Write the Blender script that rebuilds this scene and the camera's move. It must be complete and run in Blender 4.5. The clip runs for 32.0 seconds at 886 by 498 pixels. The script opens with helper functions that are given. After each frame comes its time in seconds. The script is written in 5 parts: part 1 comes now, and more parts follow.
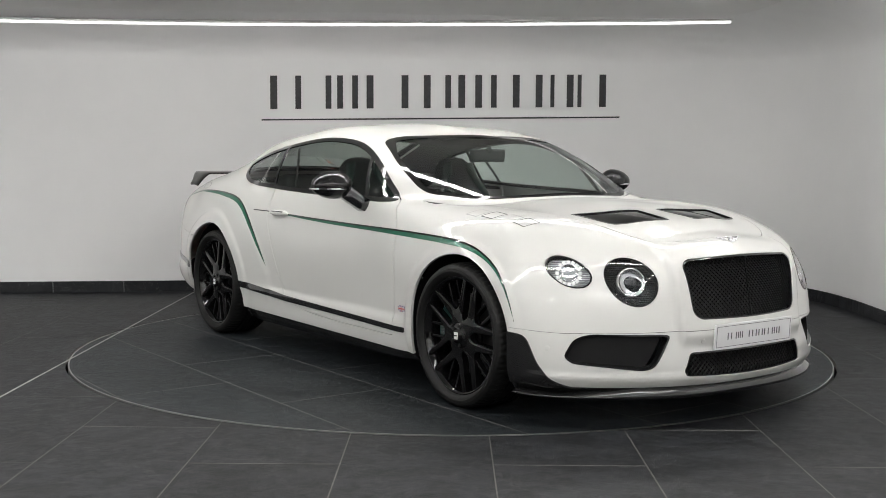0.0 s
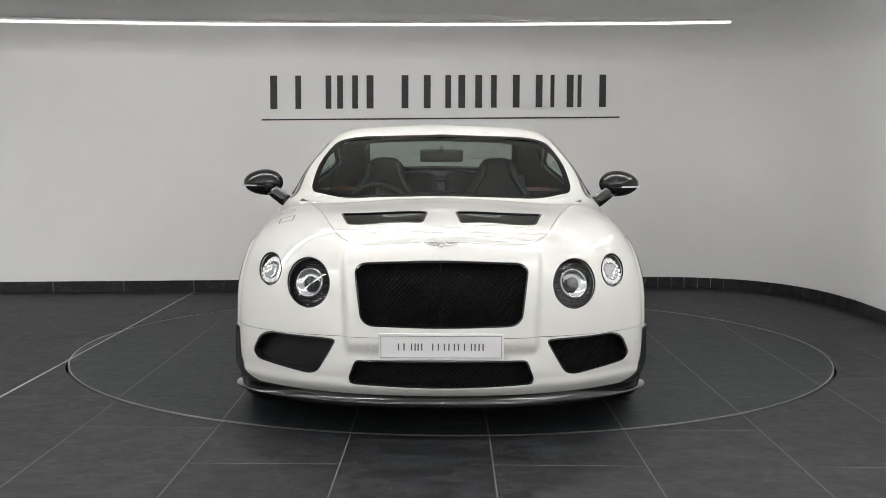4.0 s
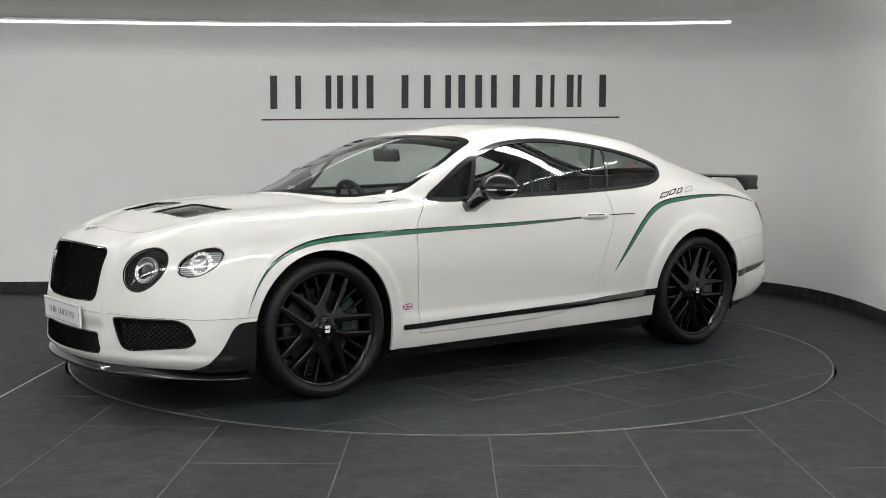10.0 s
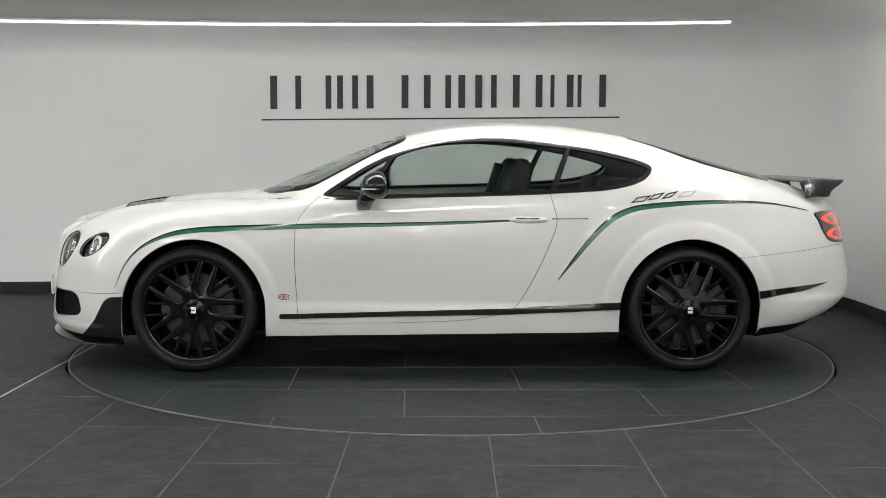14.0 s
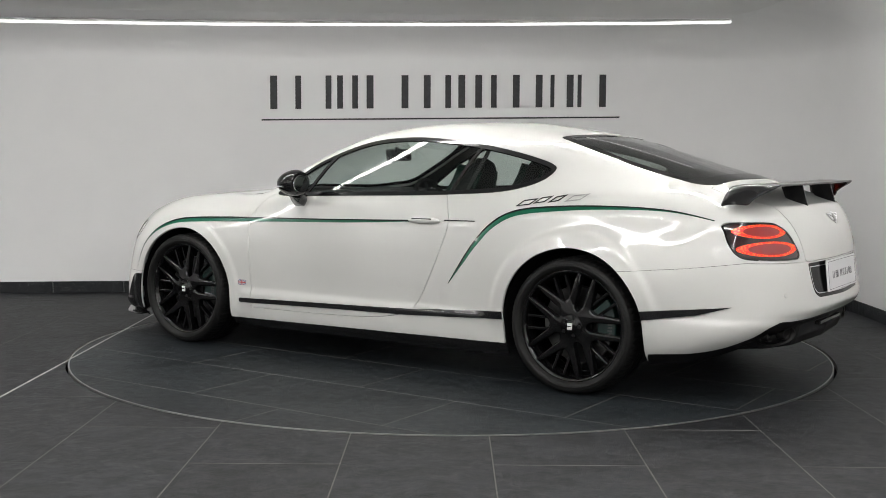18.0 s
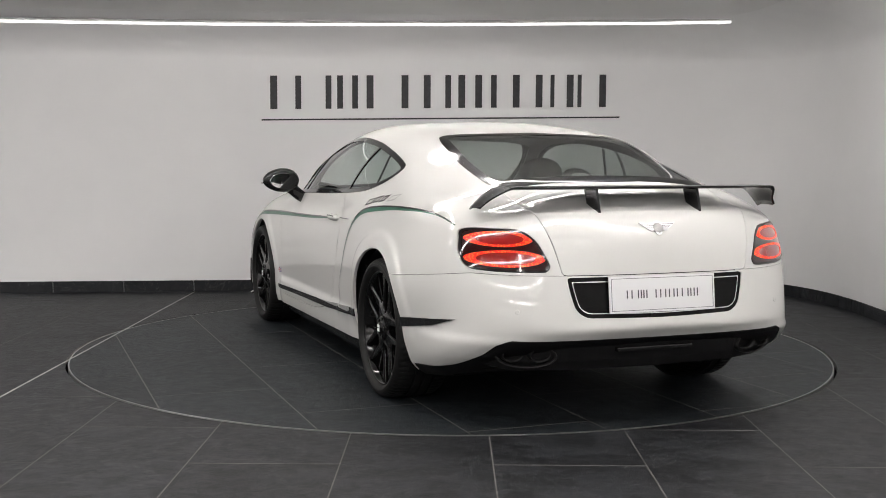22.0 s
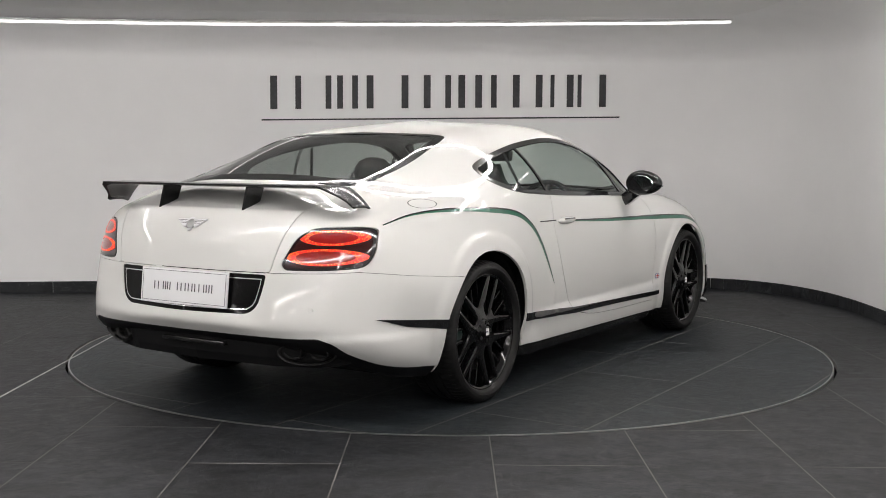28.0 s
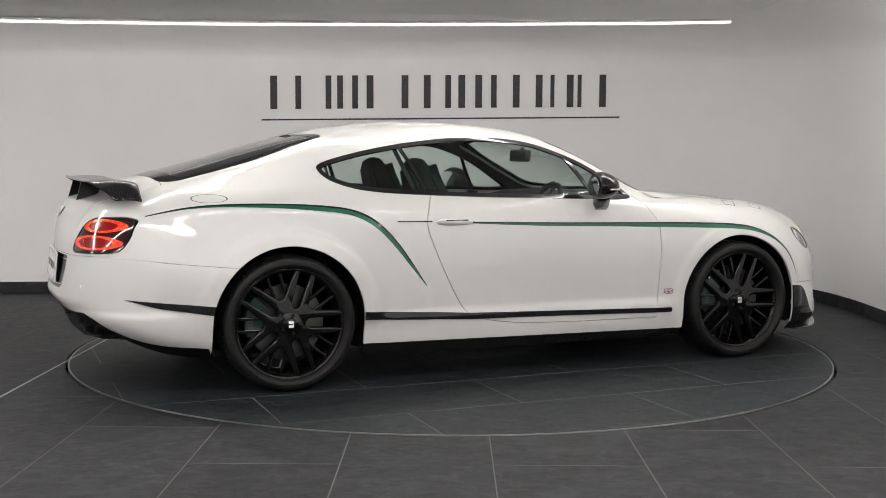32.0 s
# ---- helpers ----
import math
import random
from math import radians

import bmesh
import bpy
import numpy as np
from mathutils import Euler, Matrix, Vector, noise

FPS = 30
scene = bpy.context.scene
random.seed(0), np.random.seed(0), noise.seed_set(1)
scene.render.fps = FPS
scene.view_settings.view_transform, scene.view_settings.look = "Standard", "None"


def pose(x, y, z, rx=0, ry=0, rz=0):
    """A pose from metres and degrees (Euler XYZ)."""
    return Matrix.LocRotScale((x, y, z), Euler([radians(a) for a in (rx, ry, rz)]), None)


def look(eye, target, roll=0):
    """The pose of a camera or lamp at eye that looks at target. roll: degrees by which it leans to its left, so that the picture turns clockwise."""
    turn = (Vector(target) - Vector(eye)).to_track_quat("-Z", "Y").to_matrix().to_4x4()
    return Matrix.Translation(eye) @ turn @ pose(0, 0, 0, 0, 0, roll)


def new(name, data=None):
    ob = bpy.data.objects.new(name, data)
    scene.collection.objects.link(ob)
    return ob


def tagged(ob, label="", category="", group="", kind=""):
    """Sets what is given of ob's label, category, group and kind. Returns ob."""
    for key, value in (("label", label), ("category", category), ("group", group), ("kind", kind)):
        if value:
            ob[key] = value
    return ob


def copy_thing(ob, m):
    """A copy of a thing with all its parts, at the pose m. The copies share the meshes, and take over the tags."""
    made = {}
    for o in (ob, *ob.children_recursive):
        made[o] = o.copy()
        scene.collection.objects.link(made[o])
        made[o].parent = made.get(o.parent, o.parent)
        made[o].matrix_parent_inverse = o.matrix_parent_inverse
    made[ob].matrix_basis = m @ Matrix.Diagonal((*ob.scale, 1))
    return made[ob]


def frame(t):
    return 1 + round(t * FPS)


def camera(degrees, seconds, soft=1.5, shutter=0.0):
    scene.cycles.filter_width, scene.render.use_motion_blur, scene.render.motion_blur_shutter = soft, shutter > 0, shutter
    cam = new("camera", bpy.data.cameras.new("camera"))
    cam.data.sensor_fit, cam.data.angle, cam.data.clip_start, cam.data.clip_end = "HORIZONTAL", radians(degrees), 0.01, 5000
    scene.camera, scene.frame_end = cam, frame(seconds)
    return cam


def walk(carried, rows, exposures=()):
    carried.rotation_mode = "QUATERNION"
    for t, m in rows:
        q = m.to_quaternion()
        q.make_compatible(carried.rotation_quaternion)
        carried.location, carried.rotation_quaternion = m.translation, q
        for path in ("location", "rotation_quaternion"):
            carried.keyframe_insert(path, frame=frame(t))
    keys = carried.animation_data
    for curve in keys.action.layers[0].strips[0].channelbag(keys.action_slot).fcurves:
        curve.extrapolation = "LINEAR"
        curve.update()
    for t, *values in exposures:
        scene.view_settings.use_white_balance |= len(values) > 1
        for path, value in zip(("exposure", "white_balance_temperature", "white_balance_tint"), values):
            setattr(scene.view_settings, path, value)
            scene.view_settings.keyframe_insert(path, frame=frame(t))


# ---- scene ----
# ---- camera: stands still on a tripod before the turntable ----
cam = camera(42.66, 32.0, soft=0.9)
EYE = look((0.0, -7.116, 1.215), (-0.00684, -6.1196, 1.1306), 0.249)
walk(cam, [(0.0, EYE), (32.0, EYE)], [(0.0, 0.0, 6500, 10), (18.1, 0.0, 6500, 10), (18.9, 0.0, 6620, 13.3), (32.0, 0.0, 6620, 13.3)])
scene.view_settings.exposure = 0.0

# ---- light: LED strips on the ceiling, a dim showroom world ----
world = bpy.data.worlds.new("showroom")
scene.world = world
world.use_nodes = True
world.node_tree.nodes["Background"].inputs[0].default_value = (0.9, 0.95, 1.0, 1)
world.node_tree.nodes["Background"].inputs[1].default_value = 0.02


# ---- materials ----
def mat(name, color=(0.8, 0.8, 0.8), rough=0.5, metal=0.0, coat=0.0, spec=0.5, emit=None, glow=0.0):
    m = bpy.data.materials.new(name)
    m.use_nodes = True
    b = m.node_tree.nodes["Principled BSDF"]
    b.inputs["Base Color"].default_value = (*color, 1)
    b.inputs["Roughness"].default_value = rough
    b.inputs["Metallic"].default_value = metal
    b.inputs["Coat Weight"].default_value = coat
    b.inputs["Coat Roughness"].default_value = 0.03
    b.inputs["Specular IOR Level"].default_value = spec
    if emit:
        b.inputs["Emission Color"].default_value = (*emit, 1)
        b.inputs["Emission Strength"].default_value = glow
    return m


def node(m, kind, **values):
    n = m.node_tree.nodes.new(kind)
    for key, value in values.items():
        n.inputs[key].default_value = value
    return n


def link(m, a, b):
    m.node_tree.links.new(a, b)


def bsdf(m):
    return m.node_tree.nodes["Principled BSDF"]


def coords(m, scale=(1, 1, 1), kind="Object"):
    tc = m.node_tree.nodes.new("ShaderNodeTexCoord")
    mp = node(m, "ShaderNodeMapping", Scale=scale)
    link(m, tc.outputs[kind], mp.inputs["Vector"])
    return mp.outputs["Vector"]


def grain(m, c1, c2, scale, detail=6.0, lo=0.3, hi=0.7, stretch=(1, 1, 1), bump=0.0, rough=None):
    """Noise between two colours, with matching relief and gloss."""
    v = coords(m, stretch)
    n = node(m, "ShaderNodeTexNoise", Scale=scale, Detail=detail, Roughness=0.6)
    link(m, v, n.inputs["Vector"])
    r = m.node_tree.nodes.new("ShaderNodeValToRGB")
    r.color_ramp.elements[0].position, r.color_ramp.elements[1].position = lo, hi
    r.color_ramp.elements[0].color, r.color_ramp.elements[1].color = (*c1, 1), (*c2, 1)
    link(m, n.outputs[0], r.inputs[0])
    link(m, r.outputs[0], bsdf(m).inputs["Base Color"])
    if bump:
        b = node(m, "ShaderNodeBump", Strength=0.4, Distance=bump)
        link(m, n.outputs[0], b.inputs["Height"])
        link(m, b.outputs[0], bsdf(m).inputs["Normal"])
    if rough:
        mr = node(m, "ShaderNodeMapRange")
        mr.inputs["To Min"].default_value, mr.inputs["To Max"].default_value = rough
        link(m, n.outputs[0], mr.inputs["Value"])
        link(m, mr.outputs[0], bsdf(m).inputs["Roughness"])
    return m


def slate(name, tint=(1.0, 1.0, 1.0), contrast=1.0):
    """Dark riven slate, each tile its own tone."""
    m = mat(name, (0.04, 0.045, 0.048), 0.5, spec=0.25)
    v = coords(m)
    info = m.node_tree.nodes.new("ShaderNodeObjectInfo")
    add = m.node_tree.nodes.new("ShaderNodeVectorMath")
    sc = m.node_tree.nodes.new("ShaderNodeVectorMath")
    sc.operation = "SCALE"
    comb = m.node_tree.nodes.new("ShaderNodeCombineXYZ")
    link(m, info.outputs["Random"], comb.inputs[0])
    link(m, info.outputs["Random"], comb.inputs[2])
    link(m, comb.outputs[0], sc.inputs[0])
    sc.inputs["Scale"].default_value = 37.0
    link(m, v, add.inputs[0])
    link(m, sc.outputs[0], add.inputs[1])
    n1 = node(m, "ShaderNodeTexNoise", Scale=6.5, Detail=15.0, Roughness=0.74, Distortion=0.12)
    n2 = node(m, "ShaderNodeTexNoise", Scale=22.0, Detail=6.0, Roughness=0.7)
    for n in (n1, n2):
        link(m, add.outputs[0], n.inputs["Vector"])
    r = m.node_tree.nodes.new("ShaderNodeValToRGB")
    e = r.color_ramp.elements
    tone = lambda a: (0.0128 * tint[0] * (1 + (a - 1) * contrast), 0.0138 * tint[1] * (1 + (a - 1) * contrast), 0.0160 * tint[2] * (1 + (a - 1) * contrast), 1)
    e[0].position, e[0].color = 0.36, tone(0.55)
    e[1].position, e[1].color = 0.68, tone(1.7)
    for at, a in ((0.45, 0.66), (0.484, 0.70), (0.487, 1.08), (0.535, 1.10), (0.538, 1.42)):
        e.new(at).color = tone(a)
    link(m, n1.outputs[0], r.inputs[0])
    hs = node(m, "ShaderNodeHueSaturation")
    mr = node(m, "ShaderNodeMapRange")
    mr.inputs["To Min"].default_value, mr.inputs["To Max"].default_value = 0.82, 1.2
    link(m, info.outputs["Random"], mr.inputs["Value"])
    link(m, mr.outputs[0], hs.inputs["Value"])
    link(m, r.outputs[0], hs.inputs["Color"])
    n3 = node(m, "ShaderNodeTexNoise", Scale=2.6, Detail=10.0, Roughness=0.62, Distortion=1.6)
    link(m, add.outputs[0], n3.inputs["Vector"])
    vein = m.node_tree.nodes.new("ShaderNodeValToRGB")
    v = vein.color_ramp.elements
    v[0].position, v[0].color = 0.493, (0, 0, 0, 1)
    v[1].position, v[1].color = 0.507, (0, 0, 0, 1)
    v.new(0.5).color = (1, 1, 1, 1)
    link(m, n3.outputs[0], vein.inputs[0])
    scar = m.node_tree.nodes.new("ShaderNodeMix")
    scar.data_type, scar.blend_type = "RGBA", "ADD"
    scar.inputs[0].default_value = 1.0
    dim = m.node_tree.nodes.new("ShaderNodeMix")
    dim.data_type = "RGBA"
    dim.inputs[6].default_value = (0, 0, 0, 1)
    dim.inputs[7].default_value = (0.034 * tint[0], 0.034 * tint[1], 0.035 * tint[2], 1)
    link(m, vein.outputs[0], dim.inputs[0])
    link(m, hs.outputs[0], scar.inputs[6])
    link(m, dim.outputs[2], scar.inputs[7])
    link(m, scar.outputs[2], bsdf(m).inputs["Base Color"])
    mix = m.node_tree.nodes.new("ShaderNodeMath")
    mix.operation = "MULTIPLY_ADD"
    mix.inputs[1].default_value = 0.35
    link(m, n2.outputs[0], mix.inputs[0])
    plates = m.node_tree.nodes.new("ShaderNodeValToRGB")
    q = plates.color_ramp.elements
    q[0].position, q[0].color = 0.40, (0, 0, 0, 1)
    q[1].position, q[1].color = 0.62, (1, 1, 1, 1)
    for at, a in ((0.483, 0.2), (0.489, 0.45), (0.534, 0.55), (0.54, 0.8)):
        q.new(at).color = (a, a, a, 1)
    link(m, n1.outputs[0], plates.inputs[0])
    link(m, plates.outputs[0], mix.inputs[2])
    b = node(m, "ShaderNodeBump", Strength=0.6, Distance=0.004)
    link(m, mix.outputs[0], b.inputs["Height"])
    link(m, b.outputs[0], bsdf(m).inputs["Normal"])
    rr = node(m, "ShaderNodeMapRange")
    rr.inputs["To Min"].default_value, rr.inputs["To Max"].default_value = 0.40, 0.66
    link(m, n2.outputs[0], rr.inputs["Value"])
    link(m, rr.outputs[0], bsdf(m).inputs["Roughness"])
    return m


WALL_PAINT = grain(mat("wall_paint", rough=0.85), (0.86, 0.86, 0.86), (0.90, 0.90, 0.895), 1.3, 5, bump=0.002)
scuff = node(WALL_PAINT, "ShaderNodeTexNoise", Scale=55.0, Detail=5.0, Roughness=0.7)
link(WALL_PAINT, coords(WALL_PAINT), scuff.inputs["Vector"])
pit = node(WALL_PAINT, "ShaderNodeBump", Strength=0.35, Distance=0.002)
link(WALL_PAINT, scuff.outputs[0], pit.inputs["Height"])
link(WALL_PAINT, bsdf(WALL_PAINT).inputs["Normal"].links[0].from_socket, pit.inputs["Normal"])
link(WALL_PAINT, pit.outputs[0], bsdf(WALL_PAINT).inputs["Normal"])
CEILING_PAINT = grain(mat("ceiling_paint", rough=0.9), (0.84, 0.84, 0.83), (0.88, 0.88, 0.87), 1.0, 4, bump=0.001)
SLATE = slate("slate")
DISC_SLATE = slate("blue_slate", (0.92, 1.08, 1.10), 0.6)
SKIRTING = slate("skirting_slate", (1.45, 1.45, 1.4), 0.35)
GROUT = grain(mat("grout", rough=0.9), (0.135, 0.130, 0.122), (0.20, 0.194, 0.184), 40, 4)
STEEL = grain(mat("brushed_steel", rough=0.35, metal=1.0), (0.32, 0.32, 0.315), (0.46, 0.46, 0.45), 60, 3, stretch=(1, 1, 8))
# dark tone stands in for the dim room behind the camera
REAR_DIM = grain(mat("dim_rear_grey", rough=0.85), (0.09, 0.09, 0.09), (0.12, 0.12, 0.12), 1.3, 5, bump=0.002)
# near-black without gloss: the shade down in the turntable slot
SHADOW_GAP = mat("slot_shade_black", (0.003, 0.003, 0.003), 0.9, spec=0.0)
LETTER = grain(mat("dark_grey_lettering", rough=0.5, spec=0.25), (0.045, 0.045, 0.048), (0.062, 0.062, 0.066), 30, 4)
LED = mat("led_diffuser", (0.9, 0.9, 0.9), 0.5, emit=(1.0, 0.985, 0.96), glow=1.6)
LED_BRIGHT = mat("bright_led_diffuser", (0.9, 0.9, 0.9), 0.5, emit=(1.0, 0.985, 0.96), glow=44.5)
ALU = mat("aluminium_profile", (0.55, 0.55, 0.55), 0.4, 1.0)


# ---- mesh helpers ----
def part(name, bm, material, parent, label="", smooth=False):
    me = bpy.data.meshes.new(name)
    bm.to_mesh(me)
    bm.free()
    me.materials.append(material)
    if smooth:
        me.shade_smooth()
    ob = new(name, me)
    ob.parent = parent
    if label:
        tagged(ob, label)
    return ob


def box_bm(x0, x1, y0, y1, z0, z1, bevel=0.0):
    bm = bmesh.new()
    bmesh.ops.create_cube(bm, size=1, matrix=Matrix.Translation(((x0 + x1) / 2, (y0 + y1) / 2, (z0 + z1) / 2)) @ Matrix.Diagonal((x1 - x0, y1 - y0, z1 - z0, 1)))
    if bevel:
        bmesh.ops.bevel(bm, geom=bm.edges, offset=bevel, segments=2, affect="EDGES", profile=0.6)
    return bm


def prism_bm(outline, z0, z1, bevel=0.0):
    """A plan outline raised from z0 to z1."""
    bm = bmesh.new()
    low = [bm.verts.new((x, y, z0)) for x, y in outline]
    top = [bm.verts.new((x, y, z1)) for x, y in outline]
    n = len(outline)
    cap = bm.faces.new(top)
    bm.faces.new(low[::-1])
    for i in range(n):
        bm.faces.new((low[i], low[(i + 1) % n], top[(i + 1) % n], top[i]))
    if bevel:
        bmesh.ops.bevel(bm, geom=list(cap.edges), offset=bevel, segments=1, affect="EDGES")
    bmesh.ops.recalc_face_normals(bm, faces=bm.faces)
    return bm


def lathe_bm(profile, steps=64, axis="y"):
    """A profile of (radius, along) pairs turned round an axis, closed where the ends meet it."""
    bm = bmesh.new()
    rings = []
    for i in range(steps):
        a = 2 * math.pi * i / steps
        c, s = math.cos(a), math.sin(a)
        rings.append([bm.verts.new((r * c, h, r * s) if axis == "y" else (r * c, r * s, h) if axis == "z" else (h, r * c, r * s)) for r, h in profile])
    for i in range(steps):
        a, b = rings[i], rings[(i + 1) % steps]
        for j in range(len(profile) - 1):
            bm.faces.new((a[j], a[j + 1], b[j + 1], b[j]))
    bmesh.ops.remove_doubles(bm, verts=bm.verts, dist=1e-5)
    bmesh.ops.recalc_face_normals(bm, faces=bm.faces)
    return bm


def sweep_bm(path, section, up=Vector((0, 0, 1)), closed=False):
    """A closed section (across, up) carried along a path of points."""
    bm = bmesh.new()
    path = [Vector(p) for p in path]
    rings = []
    n = len(path)
    for i, p in enumerate(path):
        t = (path[(i + 1) % n] - path[i - 1]) if closed or 0 < i < n - 1 else (path[1] - path[0] if i == 0 else path[-1] - path[-2])
        t.normalize()
        side = t.cross(up).normalized()
        top = side.cross(t)
        rings.append([bm.verts.new(p + side * a + top * b) for a, b in section])
    m = len(section)
    for i in range(n if closed else n - 1):
        a, b = rings[i], rings[(i + 1) % n]
        for j in range(m):
            bm.faces.new((a[j], a[(j + 1) % m], b[(j + 1) % m], b[j]))
    if not closed:
        bm.faces.new(rings[0][::-1])
        bm.faces.new(rings[-1])
    bmesh.ops.recalc_face_normals(bm, faces=bm.faces)
    return bm




# ---- smooth surfaces: a spline net, cut into panels along curves ----
def spline(t, pts, tq):
    """Natural cubic spline through pts at t, read at tq."""
    t, tq = np.asarray(t, float), np.asarray(tq, float)
    pts = np.asarray(pts, float)
    n = len(t)
    flat = pts.reshape(n, -1)
    h = np.diff(t)
    a = np.zeros((n, n))
    rhs = np.zeros((n, flat.shape[1]))
    a[0, 0] = a[-1, -1] = 1
    for i in range(1, n - 1):
        a[i, i - 1], a[i, i], a[i, i + 1] = h[i - 1], 2 * (h[i - 1] + h[i]), h[i]
        rhs[i] = 6 * ((flat[i + 1] - flat[i]) / h[i] - (flat[i] - flat[i - 1]) / h[i - 1])
    m = np.linalg.solve(a, rhs)
    k = np.clip(np.searchsorted(t, tq) - 1, 0, n - 2)
    d, hk = (tq - t[k])[:, None], h[k][:, None]
    e = hk - d
    out = (m[k] * e ** 3 + m[k + 1] * d ** 3) / (6 * hk) + (flat[k] / hk - m[k] * hk / 6) * e + (flat[k + 1] / hk - m[k + 1] * hk / 6) * d
    return out.reshape((len(tq),) + pts.shape[1:])


def smooth_loop(pts, n=12):
    """A closed curve through corner points, slightly rounded (periodic Catmull-Rom)."""
    p = np.asarray(pts, float)
    out = []
    m = len(p)
    for i in range(m):
        a, b, c, d = p[i - 1], p[i], p[(i + 1) % m], p[(i + 2) % m]
        for k in range(n):
            s = k / n
            out.append(0.5 * (2 * b + (c - a) * s + (2 * a - 5 * b + 4 * c - d) * s * s + (3 * b - a - 3 * c + d) * s ** 3))
    return np.array(out)


def round_loop(pts, radius, n=6):
    """A closed polygon with its corners rounded off."""
    p = np.asarray(pts, float)
    out = []
    m = len(p)
    rad = radius if hasattr(radius, "__len__") else [radius] * m
    for i in range(m):
        a, b, c = p[i - 1], p[i], p[(i + 1) % m]
        u, v = a - b, c - b
        lu, lv = np.hypot(*u), np.hypot(*v)
        r = min(rad[i], lu * 0.48, lv * 0.48)
        q0, q1 = b + u / lu * r, b + v / lv * r
        for k in range(n + 1):
            s = k / n
            out.append((1 - s) ** 2 * q0 + 2 * s * (1 - s) * b + s * s * q1)
    return np.array(out)


def curve(pts, n=60):
    p = np.asarray(pts, float)
    t = np.concatenate([[0], np.cumsum(np.hypot(*np.diff(p, axis=0).T))])
    return spline(t, p, np.linspace(0, t[-1], n))


def inside(q, poly):
    """Signed distance of points q to a closed polygon, negative within."""
    a = np.asarray(poly)
    b = np.roll(a, -1, axis=0)
    best = np.full(len(q), 1e9)
    odd = np.zeros(len(q), bool)
    for (x0, y0), (x1, y1) in zip(a, b):
        dx, dy = x1 - x0, y1 - y0
        l2 = dx * dx + dy * dy
        if l2 < 1e-14:
            continue
        s = np.clip(((q[:, 0] - x0) * dx + (q[:, 1] - y0) * dy) / l2, 0, 1)
        best = np.minimum(best, (q[:, 0] - x0 - s * dx) ** 2 + (q[:, 1] - y0 - s * dy) ** 2)
        if dy:
            cross = (y0 > q[:, 1]) != (y1 > q[:, 1])
            odd ^= cross & (q[:, 0] < x0 + (q[:, 1] - y0) * dx / dy)
    best = np.sqrt(best)
    return np.where(odd, -best, best)


